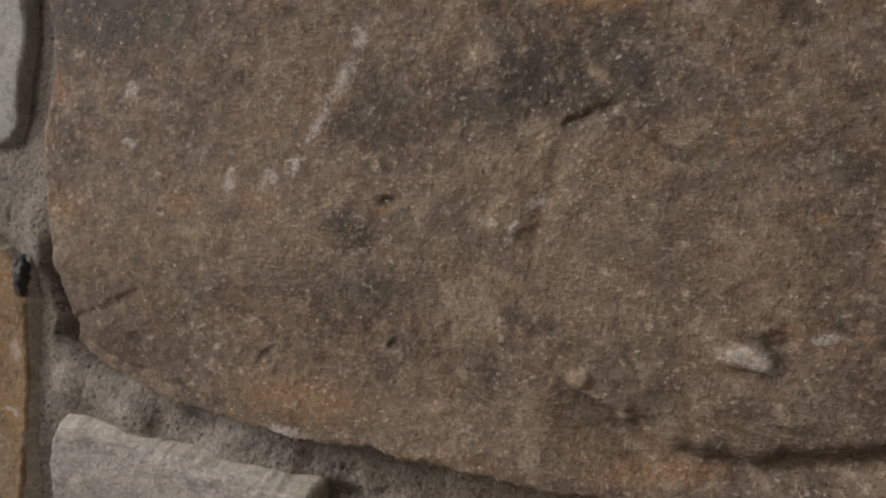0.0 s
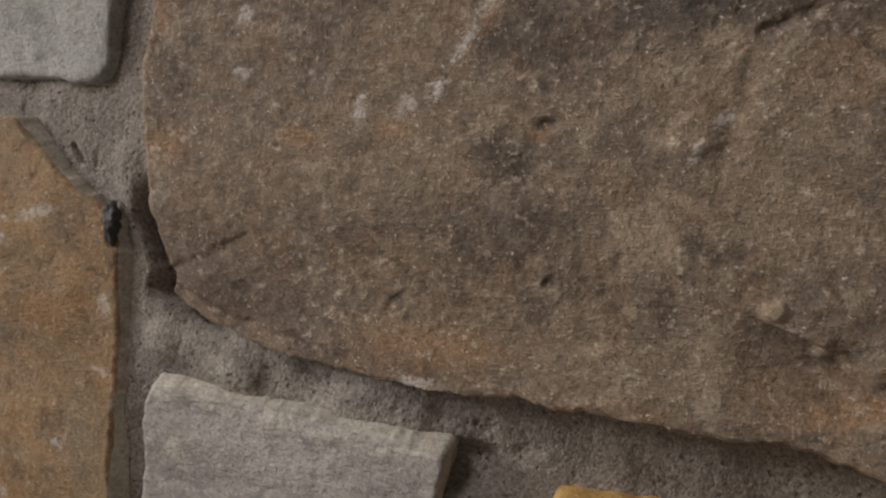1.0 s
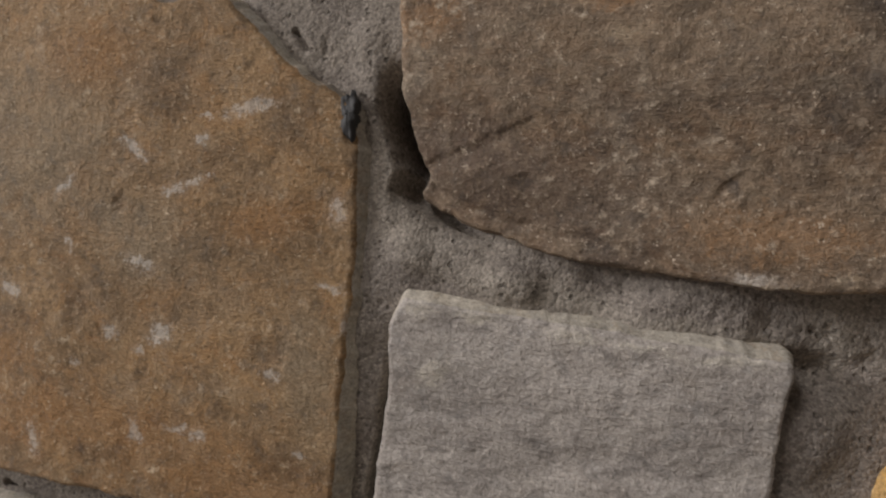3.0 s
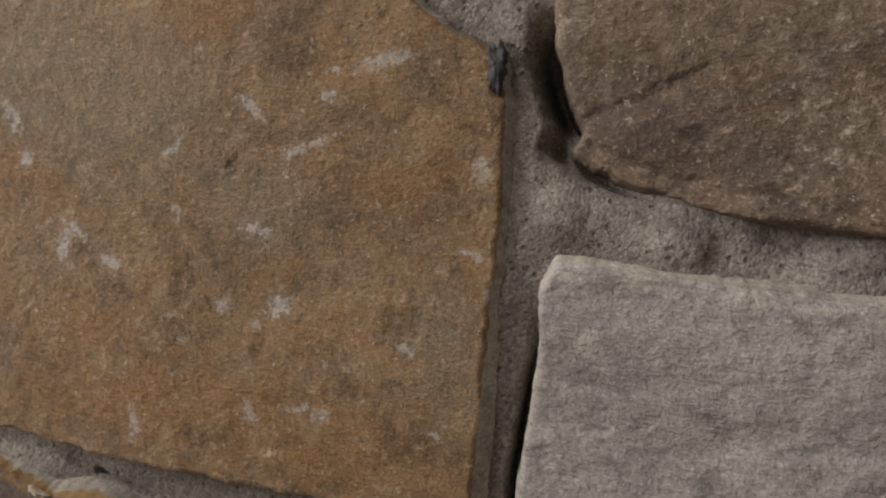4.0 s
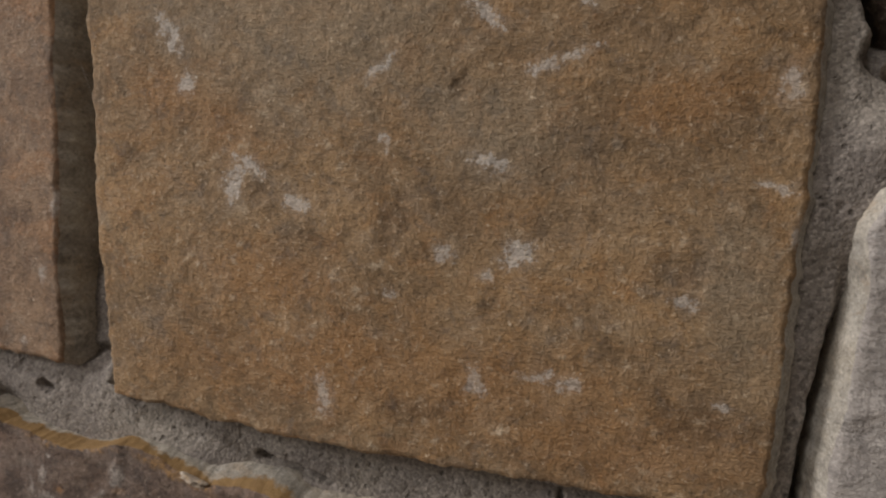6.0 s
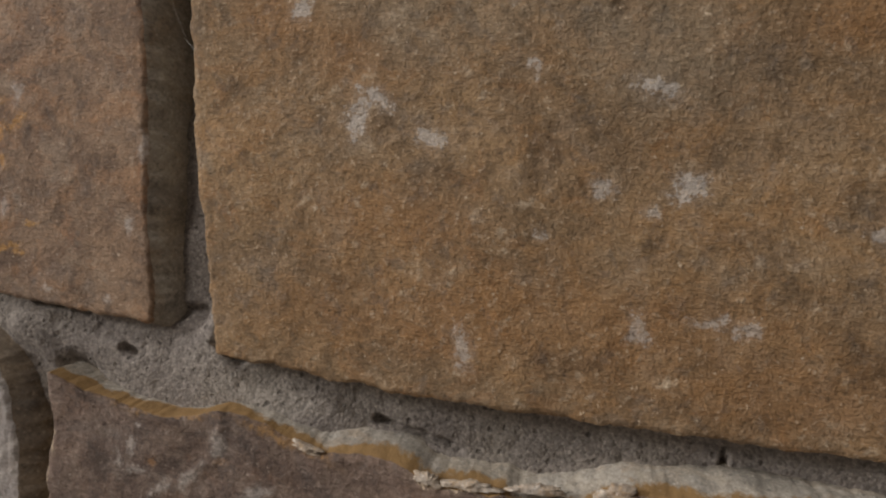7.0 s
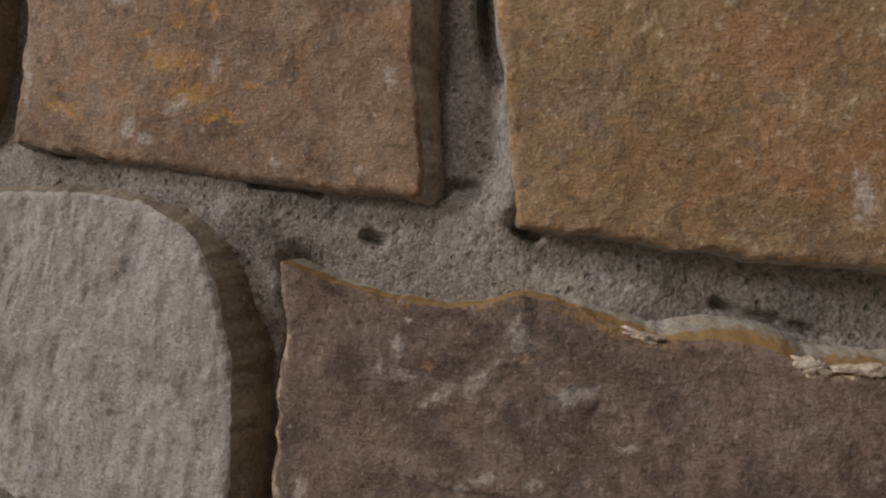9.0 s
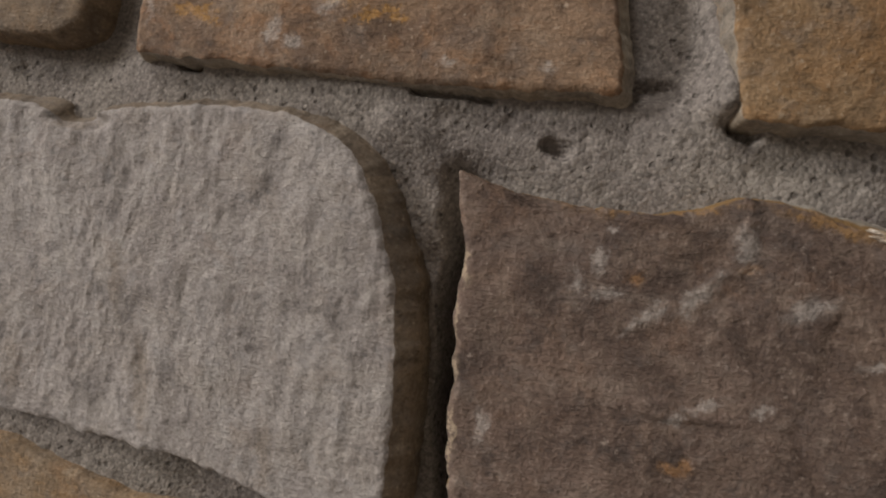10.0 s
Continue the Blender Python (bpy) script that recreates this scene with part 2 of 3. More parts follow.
# stains and painted light and shade: x, z, half width, half height (mm), turn (degrees)
B_WHITE = [(161, 1383, 3.1, 2, 5), (160, 1373, 2.9, 2.9, 5), (126, 1365, 8.1, 3.1, -29), (149, 1350, 6.9, 3, 22), (158, 1355, 7.6, 2.7, 27), (92, 1343, 7.3, 2.1, 52), (4, 1347, 10.6, 4, -49), (14, 1329, 4, 5.5, 7), (98, 1318, 2.6, 3.1, 9), (136, 1316, 8.6, 3.4, -11), (46, 1302, 8.7, 3.8, -21), (41, 1294, 4.4, 7.7, 9), (68, 1291, 7.3, 3.9, -10), (151, 1287, 6.6, 5.2, 31)]
B_PALE = [(141, 1278, 2.9, 2.9, 11), (126, 1283, 4.5, 3, 11), (175, 1247, 4.1, 3, 14), (164, 1247, 7.5, 1.9, 14), (144, 1241, 3.4, 5.4, 14), (205, 1281, 5, 2.5, -8), (90, 1224, 3.6, 7.7, 14), (223, 1250, 2, 2.4, 15), (226, 1321, 5.4, 1.7, -10), (224, 1353, 3.4, 6.5, 7), (181, 1389, 12.5, 3.3, 20), (235, 1308, 1.9, 5.7, 11), (109, 1265, 3.1, 2.3, 12)]
B_GREY = [(67, 1361, 51.7, 35.4, 6), (12, 1378, 36.3, 30.2, 4), (132, 1328, 28.8, 16.8, -12), (223, 1283, 11.9, 29.9, 12)]
B_RUST = [(5, 1325, 16, 9, -20), (32, 1316, 15, 10, -30), (110, 1236, 90, 15, 6), (195, 1230, 42, 12, 8), (60, 1262, 30, 12, 0), (100, 1402, 24, 14, 0), (195, 1345, 22, 9, 20)]
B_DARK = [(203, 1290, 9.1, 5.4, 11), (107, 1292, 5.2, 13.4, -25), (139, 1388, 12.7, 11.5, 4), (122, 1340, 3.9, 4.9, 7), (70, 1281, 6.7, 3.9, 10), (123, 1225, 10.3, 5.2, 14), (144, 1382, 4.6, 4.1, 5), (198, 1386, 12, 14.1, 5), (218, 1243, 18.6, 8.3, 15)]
A_WHITE = [(390, 1518, 3.6, 4.8, 4), (385, 1501, 10.3, 3.7, 70), (377, 1482, 9.7, 2.3, 62), (370, 1465, 4.2, 2.4, 48), (358, 1458, 5.4, 3.2, 43), (340, 1455, 2.8, 6.2, -7), (283, 1487, 6.4, 3.2, 46), (285, 1464, 4.5, 2.2, 7), (467, 1465, 4.4, 2.4, 59), (461, 1454, 6.2, 1.6, 75), (377, 1353, 11.7, 3.1, 4), (543, 1427, 8.6, 4, 4), (550, 1425, 3.5, 2.3, 14), (563, 1438, 4.3, 1.7, 28)]
A_CREAM = [(493, 1407, 3.9, 3.9, 14), (572, 1444, 2.7, 1.5, 13), (440, 1382, 6.5, 3.7, 15), (450, 1398, 3.6, 3.1, 14), (405, 1359, 3.6, 1.5, 16), (451, 1421, 10.9, 9.1, -28), (459, 1438, 7.1, 2.9, -14), (479, 1513, 7.1, 2.3, -45), (321, 1430, 9, 2.7, 10), (389, 1453, 5, 3, 9), (464, 1490, 7.2, 6, 7), (477, 1385, 6.2, 8.3, 16), (437, 1515, 6.4, 5.1, 5)]
A_ORANGE = [(385, 1494, 3.2, 5.9, -9), (354, 1449, 7.7, 4.1, 9), (315, 1442, 9.7, 4.2, 9), (554, 1474, 3, 2, 9), (524, 1497, 1.5, 4.6, 7), (573, 1441, 2.9, 1, 13), (242, 1484, 3.5, 7, 6), (250, 1429, 12, 8.5, 9), (381, 1369, 29.9, 10.3, 5), (527, 1380, 19.9, 5.4, 18), (409, 1453, 4.3, 2.4, 9), (474, 1536, 18.8, 2.3, 3)]
# dark patches, plus painted shade in the dents and beside the cream crust
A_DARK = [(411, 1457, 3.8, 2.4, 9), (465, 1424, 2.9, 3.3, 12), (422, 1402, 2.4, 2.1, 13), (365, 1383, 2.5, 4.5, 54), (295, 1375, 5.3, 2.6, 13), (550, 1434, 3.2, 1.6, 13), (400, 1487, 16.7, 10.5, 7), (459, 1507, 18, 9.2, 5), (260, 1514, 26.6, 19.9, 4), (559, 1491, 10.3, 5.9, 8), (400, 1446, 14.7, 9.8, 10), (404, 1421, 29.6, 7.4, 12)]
E_WHITE = [(-32, 1158, 1.7, 3.7, 9), (-37, 1151, 1.5, 3.1, 10), (-28, 1149, 3.9, 2.1, 10), (6, 1167, 3.1, 6.2, 9), (-4, 1153, 7.2, 2.3, 55), (-17, 1144, 6.8, 1.8, 50), (-29, 1168, 1.4, 1.5, 9), (2, 1123, 6.3, 1.2, 27), (-6, 1118, 2.9, 0.9, 12), (16, 1124, 3.1, 1.1, 12), (24, 1154, 6.2, 2.4, 25), (41, 1141, 3.4, 1.8, 11), (-57, 1105, 2.1, 4.3, 12)]
E_ORANGE = [(-21, 1155, 3.3, 2.2, 10), (7, 1162, 2.8, 1.4, 9), (-2, 1105, 4.4, 1.8, 13)]
# cream left rim, brightened in colour where the side light catches it
E_LIT_RIM = [(-69, 1150, 1.3, 5.9, 9), (-69, 1135, 0.8, 6.6, 10), (-67, 1119, 1.5, 5, 11), (-66, 1102, 0.8, 6.7, 12), (-65, 1091, 0.8, 8.4, 13)]
E_CREST = [(87, 1176, 8, 2.8, 0), (104, 1178, 15.3, 1.9, 10), (134, 1186, 16, 2.1, 10), (-55, 1177, 15.9, 1.6, -17), (-16, 1175, 19.7, 1.2, 9), (31, 1176, 20.2, 1.8, -11)]
C_ORANGE = [(-120, 1229, 8.1, 4.4, 6), (-109, 1223, 11.1, 1.8, 16), (-130, 1240, 10.2, 4.1, 5), (-172, 1219, 9.8, 2.2, 6), (-167, 1217, 6.6, 1.8, -24), (-97, 1235, 3.9, 1.5, 6), (-101, 1222, 3.9, 1.6, 6)]
# lime spots; the last, tall one paints the lit left edge
C_WHITE = [(-143, 1214, 2.1, 5.5, -14), (-136, 1211, 3.8, 2.5, 7), (-111, 1240, 2.4, 4.4, 5), (-48, 1242, 1.6, 4.6, 5), (-124, 1225, 4.9, 2.4, 36), (-83, 1210, 3.8, 1.5, 7), (-54, 1211, 2.5, 1.8, 7), (-190, 1228, 1.8, 13.7, 5)]
D_BROWN = [(-172, 1092, 3, 15.1, 11), (-124, 1080, 2.4, 12, 12), (-188, 1124, 2.2, 11, 10), (-226, 1089, 3.8, 11.8, 11), (-215, 1177, 9, 2.3, 7)]
# pale patches; those along the top edge paint in the light it catches
G_LIGHT = [(265, 1321, 5.5, 4, 12), (285, 1322, 9.6, 2.4, 2), (322, 1323, 8.8, 2.7, 5), (348, 1324, 12.4, 2.1, 5), (375, 1325, 13.6, 1.7, 6), (274, 1297, 8.5, 5, 49)]
C_VEIN = [(-123, 1279, 7.5, 3, 56), (-124, 1266, 3.5, 10.1, 6), (-129, 1254, 5.6, 2.5, -33), (-111, 1275, 6.4, 2.2, 36), (-115, 1259, 4.5, 2, -38), (-129, 1285, 3, 7.6, 5), (-118, 1271, 3, 5.5, -14), (-134, 1267, 2.6, 6.7, 26), (-142, 1249, 3.7, 2.1, 7)]
C_LILAC = [(-154, 1261, 5.8, 2.7, -24), (-139, 1280, 6.2, 3.1, 35), (-112, 1287, 2.9, 4.9, 5), (-148, 1272, 4.7, 3.7, 6), (-37, 1282, 1.7, 3, 6), (-46, 1273, 2.2, 5.2, 6)]
# shade in the grooves and under the broken ledge, painted in black
A_CRACK_SHADE = [(480, 1498, 7, 0.9, 30), (489, 1500.5, 5, 1.1, -10), (499, 1495.5, 6.4, 1.4, -32), (510, 1489, 6.5, 1.7, -28), (365, 1385, 1.1, 3.9, 44), (363, 1378, 0.8, 3.9, 4), (515, 1397, 9.2, 1.5, 36), (534, 1392, 10.5, 2.1, 42), (553, 1393, 9.9, 2, 22), (569, 1399, 10.9, 1.6, 12)]

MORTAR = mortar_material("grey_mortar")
LIME = (0.56, 0.51, 0.46)
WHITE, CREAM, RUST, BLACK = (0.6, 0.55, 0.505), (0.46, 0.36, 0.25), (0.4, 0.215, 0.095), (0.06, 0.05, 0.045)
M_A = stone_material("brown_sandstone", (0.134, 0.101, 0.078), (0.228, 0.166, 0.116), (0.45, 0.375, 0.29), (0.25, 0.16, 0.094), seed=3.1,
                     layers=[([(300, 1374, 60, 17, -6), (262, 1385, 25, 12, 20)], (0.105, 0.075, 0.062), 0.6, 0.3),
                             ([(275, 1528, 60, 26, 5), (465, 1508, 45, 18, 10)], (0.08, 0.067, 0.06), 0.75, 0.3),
                             ([(330, 1440, 70, 32, 10), (400, 1376, 90, 16, 4), (465, 1447, 70, 36, 8)], (0.29, 0.222, 0.157), 0.42, 0.15), (A_DARK, BLACK, 0.5, 0.35), (A_CRACK_SHADE, BLACK, 0.5, 0.5), (A_ORANGE, RUST, 0.3, 0.4),
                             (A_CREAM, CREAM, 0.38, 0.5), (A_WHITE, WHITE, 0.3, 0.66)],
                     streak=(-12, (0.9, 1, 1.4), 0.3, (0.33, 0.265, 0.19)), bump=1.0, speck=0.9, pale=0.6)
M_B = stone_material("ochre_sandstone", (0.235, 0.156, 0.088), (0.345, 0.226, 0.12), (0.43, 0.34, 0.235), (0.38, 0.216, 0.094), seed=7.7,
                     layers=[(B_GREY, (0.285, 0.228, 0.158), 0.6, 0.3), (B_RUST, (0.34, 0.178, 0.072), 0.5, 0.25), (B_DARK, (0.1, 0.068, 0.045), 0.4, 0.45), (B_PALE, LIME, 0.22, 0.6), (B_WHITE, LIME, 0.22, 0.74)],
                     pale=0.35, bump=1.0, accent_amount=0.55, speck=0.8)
M_C = stone_material("tan_sandstone", (0.19, 0.122, 0.08), (0.285, 0.19, 0.122), (0.42, 0.33, 0.24), (0.37, 0.198, 0.095), seed=12.9,
                     layers=[(C_ORANGE, (0.5, 0.26, 0.06), 0.2, 0.6), (C_VEIN, (0.52, 0.26, 0.06), 0.3, 0.55), (C_LILAC, WHITE, 0.35, 0.5), (C_WHITE, LIME, 0.36, 0.5)], accent_amount=0.5, bump=1.0)
M_D = stone_material("pale_grey_sandstone", (0.335, 0.298, 0.275), (0.412, 0.373, 0.345), (0.52, 0.49, 0.455), (0.365, 0.315, 0.265), seed=21.3,
                     layers=[(D_BROWN, (0.24, 0.18, 0.12), 0.35, 0.35)], streak=(3, (1.7, 1, 0.6), 0.12, (0.36, 0.31, 0.255)),
                     accent_amount=0.35, speck=0.3, bump=0.95, rib=0.0009, cool=0.1, warm=0.2)
M_E = stone_material("dark_brown_sandstone", (0.12, 0.084, 0.067), (0.2, 0.14, 0.11), (0.33, 0.262, 0.21), (0.235, 0.163, 0.12), seed=31.9,
                     layers=[([(34, 1100, 26, 34, 10), (20, 1140, 14, 10, 0)], (0.1, 0.072, 0.058), 0.5, 0.2), (E_ORANGE, RUST, 0.4, 0.6), (E_WHITE, LIME, 0.36, 0.5), (E_LIT_RIM, CREAM, 0.4, 0.8), (E_CREST[:3], (0.62, 0.5, 0.36), 0.3, 0.9),
                             (E_CREST[3:], (0.36, 0.21, 0.085), 0.4, 0.7)], bump=1.0)
M_G = stone_material("cool_grey_sandstone", (0.33, 0.299, 0.277), (0.43, 0.393, 0.364), (0.56, 0.52, 0.485), (0.36, 0.325, 0.288), seed=44.2,
                     layers=[(G_LIGHT, (0.62, 0.575, 0.5), 0.25, 0.6)], streak=(24, (0.8, 1, 1.7), 0.25, (0.26, 0.24, 0.225)),
                     accent_amount=0.3, speck=0.4, bump=1.0, rib=0.0012, cool=0.0, warm=0.15)
M_H = stone_material("yellow_ochre_sandstone", (0.36, 0.2, 0.06), (0.5, 0.3, 0.1), (0.6, 0.44, 0.22), (0.48, 0.25, 0.06), seed=52.5)
M_W = stone_material("light_grey_sandstone", (0.33, 0.32, 0.3), (0.42, 0.41, 0.39), (0.52, 0.51, 0.485), (0.38, 0.35, 0.31), seed=61.0,
                     accent_amount=0.25, speck=0.3)
M_K = stone_material("umber_sandstone", (0.15, 0.11, 0.075), (0.24, 0.175, 0.115), (0.37, 0.29, 0.205), (0.27, 0.17, 0.085), seed=71.4)
M_L = stone_material("buff_sandstone", (0.25, 0.18, 0.115), (0.37, 0.265, 0.165), (0.47, 0.38, 0.275), (0.38, 0.235, 0.11), seed=83.6)
SPLIT = stone_material("pale_split_edge", (0.27, 0.23, 0.185), (0.37, 0.325, 0.265), (0.48, 0.43, 0.36), (0.38, 0.28, 0.17), seed=90.1, accent_amount=0.3, bump=0.6)
SPLIT_PALE = stone_material("pale_grey_split_edge", (0.36, 0.33, 0.285), (0.47, 0.43, 0.37), (0.6, 0.56, 0.49), (0.44, 0.37, 0.27), seed=92.4, accent_amount=0.3, bump=0.6)
LEDGE = ledge_material("broken_ledge")
# darker brown for the pale grey stone's side faces
SIDE_BROWN = stone_material("dark_brown_edge", (0.16, 0.125, 0.093), (0.24, 0.19, 0.14), (0.34, 0.28, 0.21), (0.25, 0.18, 0.11), seed=95.1, accent_amount=0.3, bump=0.6)
PLASTER = plain_material("worn_plaster", (0.3, 0.28, 0.255))
FLOORING = plain_material("grey_screed", (0.3, 0.27, 0.24), 0.7)

# ---- the stone wall: a bed of mortar, its joints struck back unevenly ----
GX0, GX1, GZ0, GZ1, STEP = -0.34, 0.66, 1.0, 1.59, 0.001
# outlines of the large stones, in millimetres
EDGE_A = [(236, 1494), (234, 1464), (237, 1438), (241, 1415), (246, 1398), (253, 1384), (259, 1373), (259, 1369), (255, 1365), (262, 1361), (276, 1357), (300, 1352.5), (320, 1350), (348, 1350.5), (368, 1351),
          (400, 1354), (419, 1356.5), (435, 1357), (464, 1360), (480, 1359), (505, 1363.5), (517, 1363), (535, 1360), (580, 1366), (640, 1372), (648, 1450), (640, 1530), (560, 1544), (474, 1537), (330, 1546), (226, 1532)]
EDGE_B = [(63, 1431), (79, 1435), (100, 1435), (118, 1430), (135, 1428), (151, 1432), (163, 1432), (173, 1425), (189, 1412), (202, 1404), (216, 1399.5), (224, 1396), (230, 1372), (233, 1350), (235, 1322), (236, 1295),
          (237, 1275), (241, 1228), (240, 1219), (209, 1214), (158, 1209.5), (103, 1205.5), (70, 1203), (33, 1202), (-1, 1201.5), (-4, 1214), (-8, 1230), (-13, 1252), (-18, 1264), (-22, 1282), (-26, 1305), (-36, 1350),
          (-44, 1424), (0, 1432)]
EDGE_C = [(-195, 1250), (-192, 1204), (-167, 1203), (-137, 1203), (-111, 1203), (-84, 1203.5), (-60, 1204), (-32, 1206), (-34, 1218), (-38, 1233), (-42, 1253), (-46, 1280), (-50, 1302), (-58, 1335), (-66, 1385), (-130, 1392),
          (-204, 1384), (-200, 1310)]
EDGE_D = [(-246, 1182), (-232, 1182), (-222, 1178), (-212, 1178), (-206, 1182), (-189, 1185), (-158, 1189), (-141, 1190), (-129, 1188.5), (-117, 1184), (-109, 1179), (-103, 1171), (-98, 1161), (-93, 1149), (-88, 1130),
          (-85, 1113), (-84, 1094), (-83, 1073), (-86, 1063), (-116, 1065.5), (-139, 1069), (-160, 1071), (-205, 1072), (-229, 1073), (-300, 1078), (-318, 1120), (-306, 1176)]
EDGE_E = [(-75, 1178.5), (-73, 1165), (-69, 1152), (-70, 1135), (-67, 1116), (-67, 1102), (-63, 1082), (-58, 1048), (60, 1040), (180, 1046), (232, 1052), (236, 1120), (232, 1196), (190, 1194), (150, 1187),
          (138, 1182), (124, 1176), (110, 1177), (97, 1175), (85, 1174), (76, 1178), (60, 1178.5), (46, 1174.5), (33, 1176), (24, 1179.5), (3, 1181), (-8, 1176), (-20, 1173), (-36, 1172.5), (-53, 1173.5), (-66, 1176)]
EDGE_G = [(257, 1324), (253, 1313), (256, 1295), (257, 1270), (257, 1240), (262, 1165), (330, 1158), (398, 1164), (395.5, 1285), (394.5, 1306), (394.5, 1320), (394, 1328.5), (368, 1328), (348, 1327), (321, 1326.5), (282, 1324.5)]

# how far back the mortar lies in the bed joints and in the upright joints: x, z, depth, in millimetres
BED = [(187, 1430, 5), (150, 1441, 7), (278, 1346, 9), (300, 1332, 6), (312, 1340, 9), (335, 1347, 13), (350, 1332, 7), (372, 1334, 9), (395, 1336, 14), (408, 1343, 16.5), (412, 1333, 17),
       (424, 1345, 18.5), (430, 1336, 19.5), (445, 1348, 21), (450, 1334, 22), (470, 1350, 24), (480, 1340, 25.5), (520, 1354, 29), (620, 1356, 30), (-300, 1200, 14), (-163, 1200, 11), (-127, 1200, 8), (-100, 1200, 7), (-64, 1191, 9), (-38, 1195, 8), (0, 1201, 4), (17, 1193, 6), (17, 1185, 5),
       (72, 1195, 9), (107, 1197, 10), (139, 1200, 10), (200, 1210, 11), (-200, 1066, 10), (-110, 1057, 13)]
UPRIGHT = [(201, 1423, 4), (233, 1410, 4), (236, 1371, 6), (244, 1335, 5.5), (240, 1305, 5), (248, 1300, 10), (242, 1265, 7), (250, 1262, 13), (244, 1230, 8), (252, 1228, 15), (404, 1303, 6), (408, 1270, 6), (424, 1290, 12), (-84, 1142, 17),
           (-83, 1164, 12), (-79, 1100, 21), (-78, 1060, 23), (-33, 1262, 18), (-43, 1320, 25), (-22, 1225, 14), (224, 1480, 9), (222, 1530, 10), (216, 1446, 6), (-211, 1240, 20)]
# raked-out places: x0, z0, x1, z1, half width, depth
RAKED = [(-27, 1210, -18, 1211, 3, 4), (-50, 1190, -46, 1189, 1.8, 4), (0, 1201, 5, 1199, 1.7, 6), (62, 1187.5, 94, 1183, 1.5, 4), (192, 1423, 198, 1417, 1.6, 3),
         (-178, 1203, -172, 1202, 1.2, 5), (-95, 1202, -70, 1202, 1, 4), (180, 1205, 181, 1196, 1, 4)]
# mortar packed up against the stones: x0, z0, x1, z1, half width, height
PACKED = [(-4, 1207, -11, 1246, 3.2, 8), (225, 1420, 231, 1402, 5, 2), (256, 1343, 300, 1337, 6, 3), (-100, 1190, -84, 1180, 4, 3)]


# gaps where the mortar falls away beside a stone: its outline, x, z, reach along x and z, width, depth
GAPS = [("A", 247, 1386, 16, 23, 14, 26), ("A", 266, 1358, 22, 10, 8, 10), ("B", -34, 1300, 40, 62, 9, 14), ("E", -70, 1106, 16, 66, 10, 17), ("G", 254, 1235, 12, 55, 6, 16), ("G", 407, 1323, 30, 8, 34, 6)]


def mortar_depth(x, z, within):
    total, weight = np.zeros(x.shape), np.zeros(x.shape)
    for px, pz, deep in BED + UPRIGHT:
        w = 1 / ((x * 1000 - px) ** 2 + (z * 1000 - pz) ** 2 + 110) ** 2
        total, weight = total + w * deep / 1000, weight + w
    y = total / weight + 0.0004 * fbm(x, z, 0.03, 5, 2) + 0.00018 * fbm(x, z, 0.009, 9, 3) + 0.0002 * fbm(x, z, 0.003, 13, 2)
    y = y + 0.0006 * smooth(0.75, 1.1, fbm(x, z, 0.0065, 19, 3))
    lift = np.zeros(x.shape)
    for x0, z0, x1, z1, half, high in PACKED:
        d = capsule(x, z, x0 / 1000, z0 / 1000, x1 / 1000, z1 / 1000) + 0.001 * fbm(x, z, 0.014, 61, 3)
        lift = np.maximum(lift, high / 1000 * (1 - smooth(half / 1000 * 0.3, half / 1000 * 2.1, d)))
    y = y - lift
    for x0, z0, x1, z1, half, deep in RAKED:
        d = capsule(x, z, x0 / 1000, z0 / 1000, x1 / 1000, z1 / 1000) + 0.0008 * fbm(x, z, 0.01, 77, 3)
        y = y + deep / 1000 * (1 - smooth(half / 1000 * 0.3, half / 1000 * 1.6, d))
    for which, cx, cz, rx, rz, wide, deep in GAPS:
        there = np.exp(-((np.hypot((x * 1000 - cx) / rx, (z * 1000 - cz) / rz)) ** 4))
        d = np.maximum(-within[which], 0) + 0.0006 * fbm(x, z, 0.008, 83, 3)
        y = y + deep / 1000 * there * (1 - smooth(0.25 * wide / 1000, wide / 1000, d))
    return y


def depth_inside(x, z, points):
    """How far inside a closed outline (mm) each point lies; negative outside."""
    p = np.array(points, float) / 1000
    best, inside = np.full(x.shape, 9.0), np.zeros(x.shape, bool)
    for (x0, z0), (x1, z1) in zip(p, np.roll(p, -1, 0)):
        best = np.minimum(best, capsule(x, z, x0, z0, x1, z1))
        if z0 != z1:
            inside ^= ((z0 > z) != (z1 > z)) & (x < x0 + (z - z0) * (x1 - x0) / (z1 - z0))
    return np.where(inside, best, -best)


